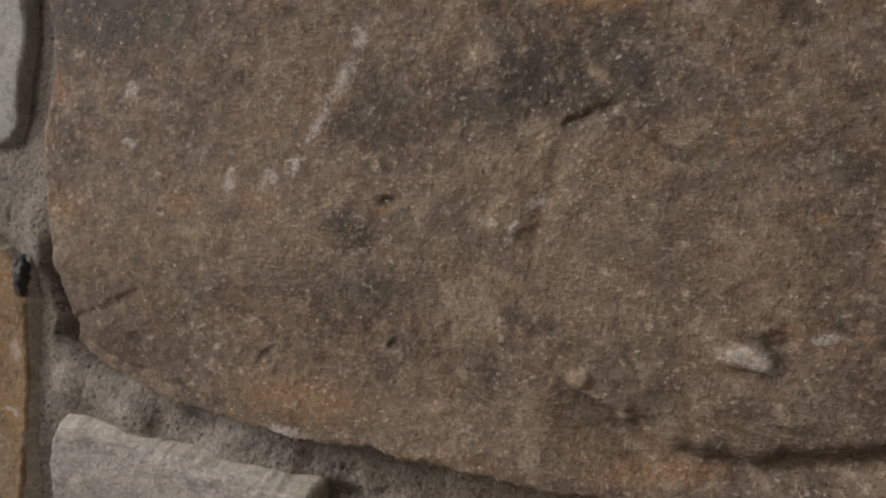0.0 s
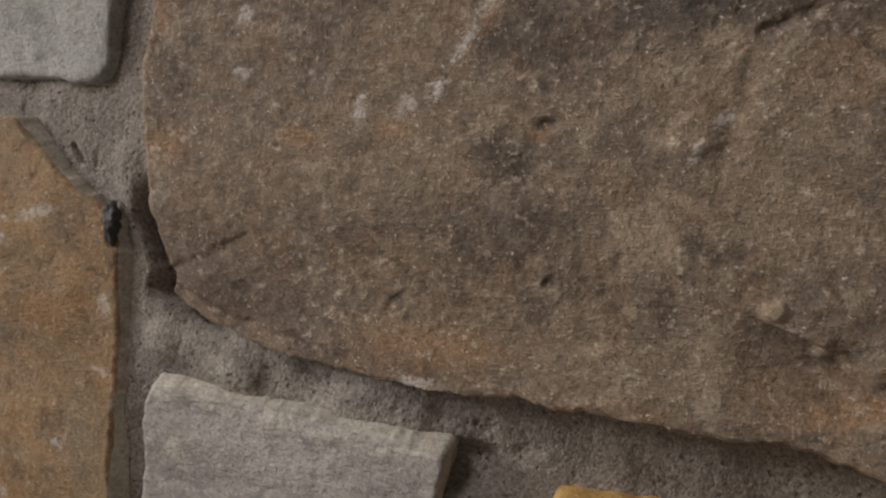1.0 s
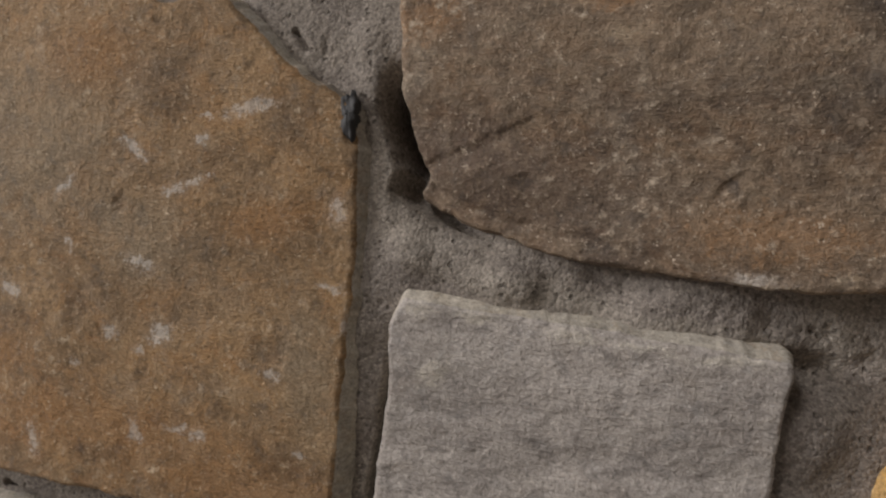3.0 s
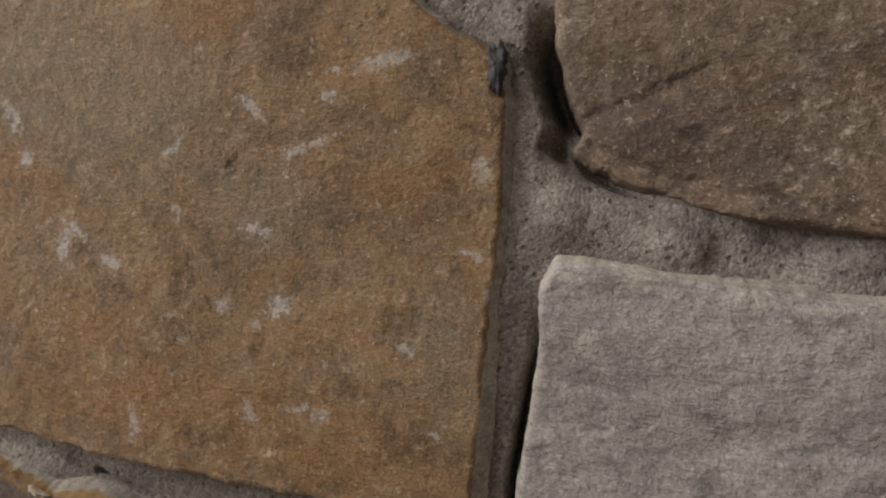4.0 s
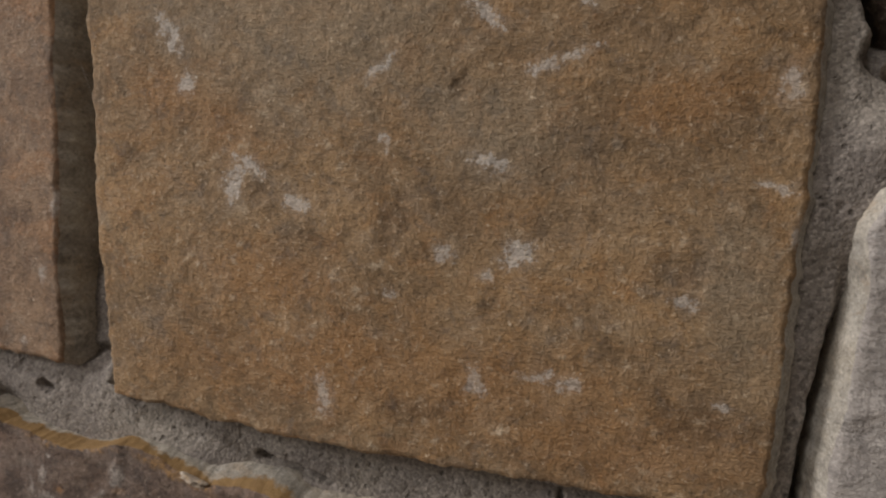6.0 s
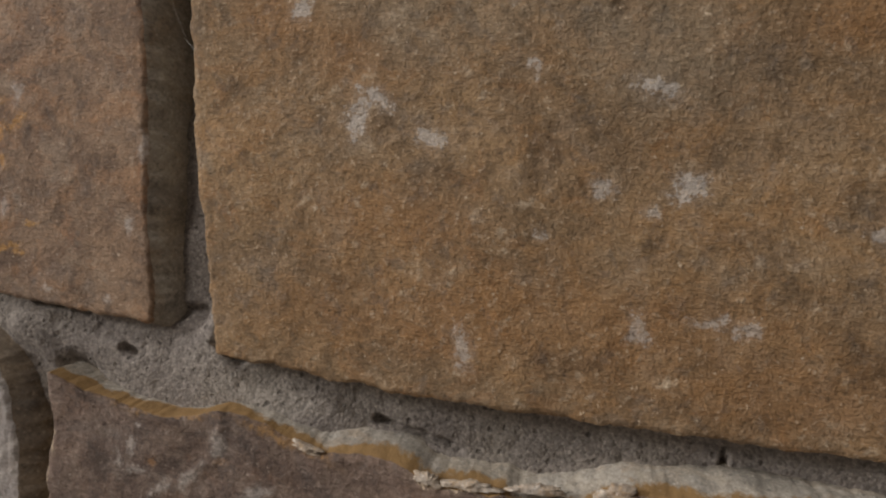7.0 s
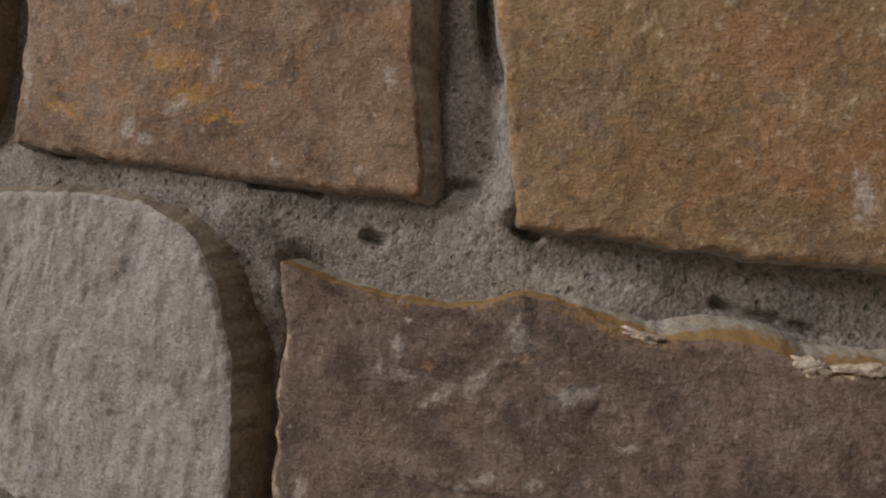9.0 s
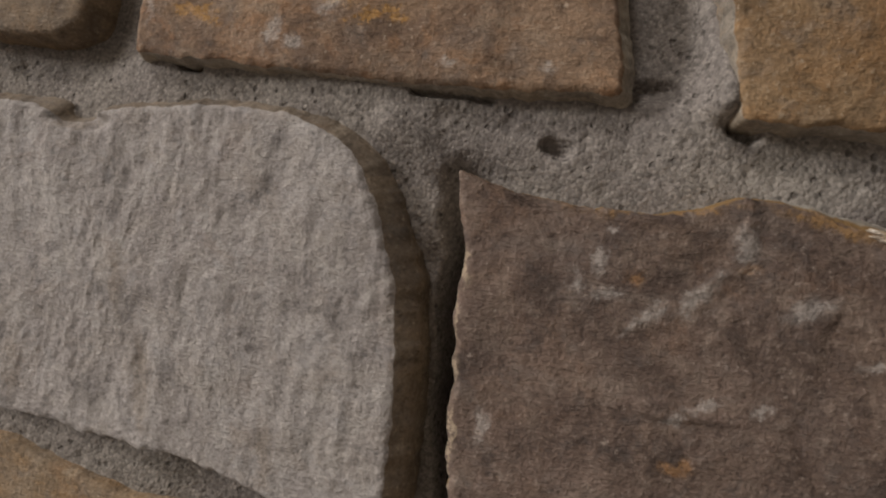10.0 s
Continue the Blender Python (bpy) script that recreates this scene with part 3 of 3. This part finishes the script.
def stone_wall():
    nx, nz = round((GX1 - GX0) / STEP) + 1, round((GZ1 - GZ0) / STEP) + 1
    x, z = np.meshgrid(np.linspace(GX0, GX1, nx), np.linspace(GZ0, GZ1, nz))
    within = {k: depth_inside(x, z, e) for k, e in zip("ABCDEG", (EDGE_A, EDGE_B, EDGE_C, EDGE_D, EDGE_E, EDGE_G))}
    y = mortar_depth(x, z, within)
    edge = np.minimum.reduce([x - GX0, GX1 - x, z - GZ0, GZ1 - z])
    y = 0.0105 + (y - 0.0105) * smooth(0, 0.02, edge)
    verts = np.stack([x, y, z], -1).reshape(-1, 3).tolist()
    i = (np.arange(nz - 1)[:, None] * nx + np.arange(nx - 1)[None, :]).ravel()
    hidden = np.max(list(within.values()), axis=0) > 0.009
    covered = (hidden[:-1, :-1] & hidden[1:, 1:] & hidden[1:, :-1] & hidden[:-1, 1:]).ravel()
    i = i[~covered]
    faces = np.stack([i, i + 1, i + nx + 1, i + nx], 1).tolist()
    base = len(verts)
    X0, X1, Z0, Z1 = -2.0, 2.0, 0.0, 2.5
    verts += [(a, 0.0105, b) for a, b in ((X0, Z0), (X1, Z0), (X1, Z1), (X0, Z1), (GX0, GZ0), (GX1, GZ0), (GX1, GZ1), (GX0, GZ1))]
    verts += [(a, 0.05, b) for a, b in ((X0, Z0), (X1, Z0), (X1, Z1), (X0, Z1))]
    o = base
    faces += [(o, o + 1, o + 5, o + 4), (o + 1, o + 2, o + 6, o + 5), (o + 2, o + 3, o + 7, o + 6), (o + 3, o, o + 4, o + 7)]
    faces += [(o + 8, o + 11, o + 10, o + 9), (o, o + 8, o + 9, o + 1), (o + 1, o + 9, o + 10, o + 2), (o + 2, o + 10, o + 11, o + 3), (o + 3, o + 11, o + 8, o)]
    wall = new("stonework")
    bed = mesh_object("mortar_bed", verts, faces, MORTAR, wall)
    tagged(bed, "rough grey mortar in uneven joints")
    return tagged(wall, "rough sandstone cladding of brown, ochre and grey stones in grey mortar", "stonework")


WALL = stone_wall()


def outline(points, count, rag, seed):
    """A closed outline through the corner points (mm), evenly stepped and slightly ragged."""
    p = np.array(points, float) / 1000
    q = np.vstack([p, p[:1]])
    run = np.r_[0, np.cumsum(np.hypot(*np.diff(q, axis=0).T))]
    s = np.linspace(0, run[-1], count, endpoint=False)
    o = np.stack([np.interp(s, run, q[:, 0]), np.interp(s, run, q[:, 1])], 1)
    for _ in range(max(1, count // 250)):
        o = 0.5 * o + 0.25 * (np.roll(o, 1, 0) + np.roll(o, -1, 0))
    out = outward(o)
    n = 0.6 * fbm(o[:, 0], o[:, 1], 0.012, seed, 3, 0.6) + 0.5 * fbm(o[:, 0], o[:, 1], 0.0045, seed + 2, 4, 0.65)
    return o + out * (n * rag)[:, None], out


def outward(o):
    t = np.roll(o, -2, 0) - np.roll(o, 2, 0)
    out = np.stack([t[:, 1], -t[:, 0]], 1) / (np.hypot(*t.T)[:, None] + 1e-9)
    area = np.sum(o[:, 0] * np.roll(o[:, 1], -1) - np.roll(o[:, 0], -1) * o[:, 1])
    return out if area > 0 else -out


def stone(points, material, label, front=0.0, tilt=(0, 0), back=0.045, seed=1, relief=1.0, count=600, rings=100, rag=0.001,
          worn=0.0011, flare=(0.0012, 0.0012, 0.0012, 0.0012), shape=None, name="stone", side=None, right=None, vary=None):
    """A split stone set in the wall. tilt: how the face leans (along x, along z). flare: how far its foot spreads past the
    face at its right, top, left and bottom side. shape(x, z) carves the face."""
    o, out = outline(points, count, rag, seed)
    c = o.mean(0)
    even = o.copy()
    for _ in range(count // 4):
        even = 0.5 * even + 0.25 * (np.roll(even, 1, 0) + np.roll(even, -1, 0))
    r = 1 - (1 - np.linspace(0, 1, rings + 1)[1:]) ** 1.25
    near = smooth(0.55, 1.0, r)[:, None]
    x = c[0] + r[:, None] * ((1 - near) * even[:, 0] + near * o[:, 0] - c[0])
    z = c[1] + r[:, None] * ((1 - near) * even[:, 1] + near * o[:, 1] - c[1])
    x, z = np.vstack([np.full((1, count), c[0]), x]), np.vstack([np.full((1, count), c[1]), z])
    inset = np.hypot(x - o[:, 0], z - o[:, 1])

    def face(x, z):
        y = front + tilt[0] * (x - c[0]) + tilt[1] * (z - c[1])
        y = y + relief * (0.0013 * fbm(x, z, 0.07, seed + 3, 3) + 0.00034 * fbm(x, z, 0.02, seed + 5, 4, 0.55) + 0.00018 * fbm(x, z, 0.004, seed + 8, 3, 0.6))
        return y if shape is None else y + shape(x, z)

    y = face(x, z)
    wear = worn * (1 + 0.7 * fbm(x, z, 0.02, seed + 11, 3))
    y = y + wear * np.clip(1 - inset / 0.0026, 0, 1) ** 2
    verts = [(x[0, 0], y[0, 0], z[0, 0])] + np.stack([x[1:], y[1:], z[1:]], -1).reshape(-1, 3).tolist()
    spread = (np.clip(out[:, 0], 0, 1) * flare[0] + np.clip(out[:, 1], 0, 1) * flare[1] + np.clip(-out[:, 0], 0, 1) * flare[2] + np.clip(-out[:, 1], 0, 1) * flare[3])
    spread = spread if vary is None else spread * vary(o[:, 0])
    rim = y[-1]
    for k in (0.03, 0.07, 0.13, 0.3, 1.0):
        jag = 0.0003 * k * fbm(o[:, 0], o[:, 1], 0.01, seed + 21, 4)
        q = o + out * (spread * min(1, k * 6) + jag)[:, None]
        verts += np.stack([q[:, 0], rim + (back - rim) * k, q[:, 1]], 1).tolist()
    faces = [(0, 1 + (j + 1) % count, 1 + j) for j in range(count)]
    k, turn = np.arange(count), (np.arange(count) + 1) % count
    for i in range(rings + 4):
        a, b = 1 + i * count, 1 + (i + 1) * count
        faces += np.stack([a + k, a + turn, b + turn, b + k], 1).tolist()
    last = 1 + (rings + 4) * count
    faces.append(tuple(last + j for j in range(count)))
    area = np.sum(o[:, 0] * np.roll(o[:, 1], -1) - np.roll(o[:, 0], -1) * o[:, 1])
    if area < 0:
        faces = [f[::-1] for f in faces]
    verts = np.array(verts)
    edge_from = count + (rings - 1) * count
    foot = np.array([c[0], 0, c[1]])
    ob = mesh_object(name, verts - foot, faces, material, WALL)
    if side:
        ob.data.materials.append(side)
        for p in ob.data.polygons[edge_from:]:
            p.material_index = 1
    if right:
        ob.data.materials.append(right)
        for k in range(count):
            if out[k, 0] > 0.5:
                for i in range(5):
                    ob.data.polygons[edge_from + i * count + k].material_index = 2
    ob.location = foot
    return tagged(ob, label)


def scarp(x, z, pts, width, depth, side=1, soft=0.002):
    """A broken step along a line: the face drops on one side and eases back."""
    best, sgn = np.full(x.shape, 9.0), np.zeros(x.shape)
    for (x0, z0), (x1, z1) in zip(pts, pts[1:]):
        d = capsule(x, z, x0 / 1000, z0 / 1000, x1 / 1000, z1 / 1000)
        s = ((x1 - x0) * (z * 1000 - z0) - (z1 - z0) * (x * 1000 - x0)) * side
        sgn = np.where(d < best, np.sign(s), sgn)
        best = np.minimum(best, d)
    gap = best * sgn + 0.0018 * fbm(x, z, 0.012, 55, 4)
    return depth * smooth(-soft, soft, gap) * np.clip(1 - best / width, 0, 1) ** 1.5


def dent(x, z, cx, cz, rx, rz, depth):
    d = np.hypot((x * 1000 - cx) / rx, (z * 1000 - cz) / rz) + 0.25 * fbm(x, z, 0.008, 91, 3)
    return depth * (1 - smooth(0.5, 1.1, d))


def groove(x, z, pts, width, depth):
    """A weathered groove along a line."""
    best = np.full(x.shape, 9.0)
    for (x0, z0), (x1, z1) in zip(pts, pts[1:]):
        best = np.minimum(best, capsule(x, z, x0 / 1000, z0 / 1000, x1 / 1000, z1 / 1000))
    return depth * (1 - smooth(0.15 * width, width, best + 0.0006 * fbm(x, z, 0.006, 57, 3)))


def shape_a(x, z):
    y = groove(x, z, [(474, 1494), (482, 1499.5), (488, 1501), (496, 1497), (503, 1493), (510, 1488.5), (518, 1487)], 0.0036, 0.0014)
    y = y + groove(x, z, [(361, 1377), (363, 1383), (368, 1388)], 0.0016, 0.0004)
    y = y + scarp(x, z, [(512, 1398), (536, 1392), (554, 1393), (600, 1413)], 0.04, 0.006, -1, 0.005)
    y = y + scarp(x, z, [(252, 1374), (270, 1384), (290, 1396)], 0.012, 0.0013, -1)
    y = y + scarp(x, z, [(262, 1369), (290, 1362), (330, 1359), (352, 1354)], 0.012, 0.0015, -1)
    y = y + scarp(x, z, [(468, 1450), (470, 1480), (465, 1500)], 0.008, 0.0008, -1)
    y = y - 0.0018 * np.exp(-(((x - 0.42) / 0.08) ** 2 + ((z - 1.435) / 0.035) ** 2)) + 0.004 * (1 - smooth(1.37, 1.425, z)) + 0.003 * (1 - smooth(0.29, 0.345, x)) * (1 - smooth(1.362, 1.378, z))
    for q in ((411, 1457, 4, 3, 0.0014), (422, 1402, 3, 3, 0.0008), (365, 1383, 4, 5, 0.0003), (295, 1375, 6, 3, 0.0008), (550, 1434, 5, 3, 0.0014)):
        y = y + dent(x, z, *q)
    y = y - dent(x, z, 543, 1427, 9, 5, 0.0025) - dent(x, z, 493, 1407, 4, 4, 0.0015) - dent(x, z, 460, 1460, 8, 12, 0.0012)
    return y


def shape_b(x, z):
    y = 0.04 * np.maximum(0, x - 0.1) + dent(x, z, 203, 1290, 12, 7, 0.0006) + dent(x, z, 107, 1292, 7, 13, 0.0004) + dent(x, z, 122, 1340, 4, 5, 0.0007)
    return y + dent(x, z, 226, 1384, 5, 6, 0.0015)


def shape_d(x, z):
    ridge = fbm(x * 2.4, z * 0.7, 0.02, 401, 4, 0.6)
    return 0.00042 * ridge + 0.0002 * fbm(x * 1.6, z * 0.8, 0.006, 407, 3, 0.6) + dent(x, z, -172, 1088, 5, 18, 0.0004) + dent(x, z, -212, 1178, 14, 4, 0.003)


def shape_e(x, z):
    y = scarp(x, z, [(6, 1178), (8, 1165), (-4, 1153), (-18, 1142)], 0.009, 0.0006, 1)
    y = y + scarp(x, z, [(30, 1150), (24, 1120), (40, 1095)], 0.015, 0.0008, 1)
    y = y - groove(x, z, [(5, 1181), (6, 1171), (3, 1160), (-7, 1149), (-18, 1142)], 0.0045, 0.0006)
    return y - dent(x, z, -4, 1120, 14, 3, 0.001)


def shape_g(x, z):
    return 0.0009 * fbm(x * 0.5 + z * 0.3, z * 2.2 - x * 0.6, 0.03, 510, 4)


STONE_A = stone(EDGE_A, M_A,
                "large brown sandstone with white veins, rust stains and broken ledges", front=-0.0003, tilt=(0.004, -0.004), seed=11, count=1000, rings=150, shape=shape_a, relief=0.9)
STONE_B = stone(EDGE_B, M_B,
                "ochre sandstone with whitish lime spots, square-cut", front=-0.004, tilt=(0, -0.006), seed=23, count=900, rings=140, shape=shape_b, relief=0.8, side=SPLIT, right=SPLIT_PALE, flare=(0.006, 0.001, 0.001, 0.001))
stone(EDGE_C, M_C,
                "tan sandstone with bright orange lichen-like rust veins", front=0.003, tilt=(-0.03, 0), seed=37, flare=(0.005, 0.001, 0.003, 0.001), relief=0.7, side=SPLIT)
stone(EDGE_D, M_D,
                "pale grey sandstone with vertical ribs and a rounded corner", front=0.006, tilt=(-0.04, 0), seed=41, side=SIDE_BROWN, flare=(0.0075, 0.004, 0.001, 0.001), shape=shape_d, relief=0.8)
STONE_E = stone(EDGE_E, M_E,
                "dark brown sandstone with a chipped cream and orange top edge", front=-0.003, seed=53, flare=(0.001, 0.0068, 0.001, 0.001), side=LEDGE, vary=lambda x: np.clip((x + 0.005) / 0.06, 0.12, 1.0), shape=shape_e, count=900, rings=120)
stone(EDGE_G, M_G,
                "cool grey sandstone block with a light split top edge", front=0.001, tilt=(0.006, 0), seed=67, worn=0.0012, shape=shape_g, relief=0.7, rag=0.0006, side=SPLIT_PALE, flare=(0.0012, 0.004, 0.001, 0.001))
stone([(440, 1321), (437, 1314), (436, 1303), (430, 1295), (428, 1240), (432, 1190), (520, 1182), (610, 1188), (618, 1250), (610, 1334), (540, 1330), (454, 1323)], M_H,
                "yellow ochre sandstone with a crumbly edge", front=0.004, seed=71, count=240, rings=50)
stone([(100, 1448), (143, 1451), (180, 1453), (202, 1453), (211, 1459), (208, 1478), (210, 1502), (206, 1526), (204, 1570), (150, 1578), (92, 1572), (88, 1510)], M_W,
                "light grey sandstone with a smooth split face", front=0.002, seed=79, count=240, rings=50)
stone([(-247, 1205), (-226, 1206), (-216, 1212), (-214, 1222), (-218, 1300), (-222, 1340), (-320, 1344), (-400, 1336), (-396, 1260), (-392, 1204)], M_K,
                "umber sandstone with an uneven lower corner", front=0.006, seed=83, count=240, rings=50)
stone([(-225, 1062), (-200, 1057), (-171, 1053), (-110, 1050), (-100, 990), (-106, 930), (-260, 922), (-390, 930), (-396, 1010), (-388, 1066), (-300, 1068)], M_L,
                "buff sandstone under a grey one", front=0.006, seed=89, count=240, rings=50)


# ---- the rest of the wall: more squared stones in courses ----
TAKEN = [(220, 1340, 655, 1550), (-50, 1195, 245, 1440), (-210, 1195, -20, 1398), (-325, 1058, -78, 1195), (-82, 1035, 242, 1200), (248, 1150, 405, 1332),
         (422, 1175, 625, 1340), (80, 1440, 216, 1582), (-406, 1198, -206, 1350), (-402, 916, -94, 1072)]
REST = (M_B, M_C, M_D, M_E, M_G, M_K, M_L, M_W)
NAMES = ("ochre sandstone in the wall", "tan sandstone in the wall", "pale grey sandstone in the wall", "dark brown sandstone in the wall",
         "cool grey sandstone in the wall", "umber sandstone in the wall", "buff sandstone in the wall", "light grey sandstone in the wall")


def rest_of_wall():
    rng = random.Random(8)
    z = 20
    while z < 2420:
        h = min(rng.choice((95, 120, 150, 170)), 2485 - z)
        x = -1985 + rng.randint(0, 60)
        while x < 1900:
            w = min(rng.randint(130, 330), 1985 - x)
            if all(x + w < a - 8 or x > c + 8 or z + h < b - 8 or z > d + 8 for a, b, c, d in TAKEN):
                k = rng.randrange(len(REST))
                j = lambda: rng.randint(-6, 6)
                pts = [(x + 4, z + h * 0.5 + j()), (x + 6, z + 8), (x + w * 0.5, z + 5 + j()), (x + w - 6, z + 7), (x + w - 3, z + h * 0.5 + j()),
                       (x + w - 8, z + h - 7), (x + w * 0.5, z + h - 6 + j()), (x + 9, z + h - 8)]
                stone(pts, REST[k], NAMES[k], front=rng.uniform(-0.004, 0.005), seed=rng.randint(100, 9000), count=40, rings=6, back=0.03)
            x += w + rng.randint(12, 20)
        z += h + 17


rest_of_wall()


# ---- small parts on the stones ----
def lump(name, cx, cz, front, rx, rz, thick, material, parent, label, seed, turn=0.0):
    """A crumb, crust or smear with a ragged outline and a lumpy top."""
    n, verts, faces = 64, [], []
    ca, sa = math.cos(radians(turn)), math.sin(radians(turn))
    a = np.linspace(0, 2 * math.pi, n, endpoint=False)
    w = 1 + 0.42 * fbm(np.cos(a) * 0.9, np.sin(a) * 0.9, 0.7, seed, 5, 0.65)
    rings = np.array([0.15, 0.3, 0.45, 0.6, 0.72, 0.83, 0.91, 0.97, 1.0, 1.02])
    tops = np.array([1, 1, 0.98, 0.94, 0.86, 0.74, 0.55, 0.3, 0.05, -0.9])
    verts.append((0, -thick, 0))
    for r, t in zip(rings, tops):
        u, v = r * w * rx * np.cos(a), r * w * rz * np.sin(a)
        y = -thick * t * (1 + 0.5 * fbm(u, v, 0.0035, seed + 4, 3))
        verts += np.stack([u * ca - v * sa, y, u * sa + v * ca], 1).tolist()
    faces += [(0, 1 + (k + 1) % n, 1 + k) for k in range(n)]
    for i in range(len(rings) - 1):
        p, q = 1 + i * n, 1 + (i + 1) * n
        faces += [(p + k, p + (k + 1) % n, q + (k + 1) % n, q + k) for k in range(n)]
    ob = mesh_object(name, verts, faces, material, parent)
    ob.location = Vector((cx, front, cz)) - parent.location
    return tagged(ob, label)


SLATE = plain_material("dark_slate_chip", (0.05, 0.05, 0.053), 0.7, 0.003)
CRUST = stone_material("cream_crust", (0.42, 0.34, 0.26), (0.56, 0.49, 0.41), (0.7, 0.65, 0.58), (0.5, 0.33, 0.17), seed=99.0, blotch=0.008)
lump("chip", 0.2235, 1.3915, 0.0008, 0.0036, 0.0072, 0.002, SLATE, STONE_B, "dark slate-grey chip on the corner", 5, 10)

for cx, cz, rx, rz, turn, seed in ((0.5425, 1.427, 0.008, 0.0036, 4, 12), (0.5515, 1.4245, 0.0032, 0.0022, 20, 15), (0.563, 1.438, 0.004, 0.0014, 25, 19),
                                   (0.493, 1.407, 0.0034, 0.0034, 0, 22), (0.4665, 1.4645, 0.004, 0.0016, 58, 27)):
    lump("crust", cx, cz, 0.0032, rx, rz, 0.0013, CRUST, STONE_A, "cream mineral crust", seed, turn)
for cx, cz, rx, rz, turn, seed in ((0.0865, 1.1755, 0.0042, 0.0016, 0, 33), (0.1, 1.1768, 0.008, 0.0011, 8, 34), (0.121, 1.1815, 0.009, 0.0012, 14, 36), (0.147, 1.187, 0.006, 0.0016, 14, 37), (0.04, 1.1752, 0.006, 0.0009, -8, 39)):
    lump("flake", cx, cz, -0.002, rx, rz * 1.5, 0.0011, CRUST, STONE_E, "cream split flake on the edge", seed, turn)


def thread(points, radius=0.00006):
    cu = bpy.data.curves.new("cobweb_thread", "CURVE")
    cu.dimensions, cu.bevel_depth, cu.bevel_resolution = "3D", radius, 1
    sp = cu.splines.new("POLY")
    sp.points.add(len(points) - 1)
    for p, q in zip(sp.points, points):
        p.co = (*q, 1)
    cu.materials.append(WEB)
    ob = new("cobweb_thread", cu)
    ob.parent = WALL
    return ob


WEB = plain_material("dusty_cobweb", (0.5, 0.48, 0.45), 0.6, 0.01)
thread([(-0.040, 0.006, 1.35), (-0.036, 0.008, 1.32), (-0.030, 0.012, 1.285), (-0.022, 0.014, 1.25)])
thread([(-0.050, 0.008, 1.335), (-0.041, 0.01, 1.318), (-0.031, 0.004, 1.312)])

# ---- the plain room that closes the place ----
def box(name, x0, y0, z0, x1, y1, z1, material, label, category):
    v = [(x, y, z) for x in (x0, x1) for y in (y0, y1) for z in (z0, z1)]
    f = [(0, 1, 3, 2), (4, 6, 7, 5), (0, 4, 5, 1), (2, 3, 7, 6), (0, 2, 6, 4), (1, 5, 7, 3)]
    return tagged(mesh_object(name, v, f, material, shade=False), label, category, kind="structure")


def wall_with_opening():
    """The west wall, with a square window opening cut through it."""
    bm = bmesh.new()
    y = (-5.2, -4.05, -2.35, 0.25)
    z = (0.0, 2.25, 3.95, 4.2)
    for i in range(3):
        for k in range(3):
            if (i, k) != (1, 1):
                m = Matrix.LocRotScale((-7.4, (y[i] + y[i + 1]) / 2, (z[k] + z[k + 1]) / 2), None, (0.2, y[i + 1] - y[i], z[k + 1] - z[k]))
                bmesh.ops.create_cube(bm, size=1, matrix=m)
    bmesh.ops.remove_doubles(bm, verts=bm.verts, dist=0.0005)
    me = bpy.data.meshes.new("wall_west")
    bm.to_mesh(me)
    me.materials.append(PLASTER)
    return tagged(new("wall_west", me), "plain worn plaster wall with a window opening", "wall", kind="structure")


box("wall_south", -7.3, 0.05, 0.0, 4.0, 0.25, 4.2, PLASTER, "plain wall behind the stone cladding", "wall")
box("floor", -7.5, -5.2, -0.1, 4.2, 0.25, 0.0, FLOORING, "plain grey screed floor", "floor")
box("ceiling", -7.5, -5.2, 4.2, 4.2, 0.25, 4.3, PLASTER, "plain worn plaster ceiling", "ceiling")
wall_with_opening()
box("wall_east", 4.0, -5.0, 0.0, 4.2, 0.25, 4.2, PLASTER, "plain worn plaster wall", "wall")
box("wall_north", -7.3, -5.2, 0.0, 4.0, -5.0, 4.2, PLASTER, "plain worn plaster wall", "wall")
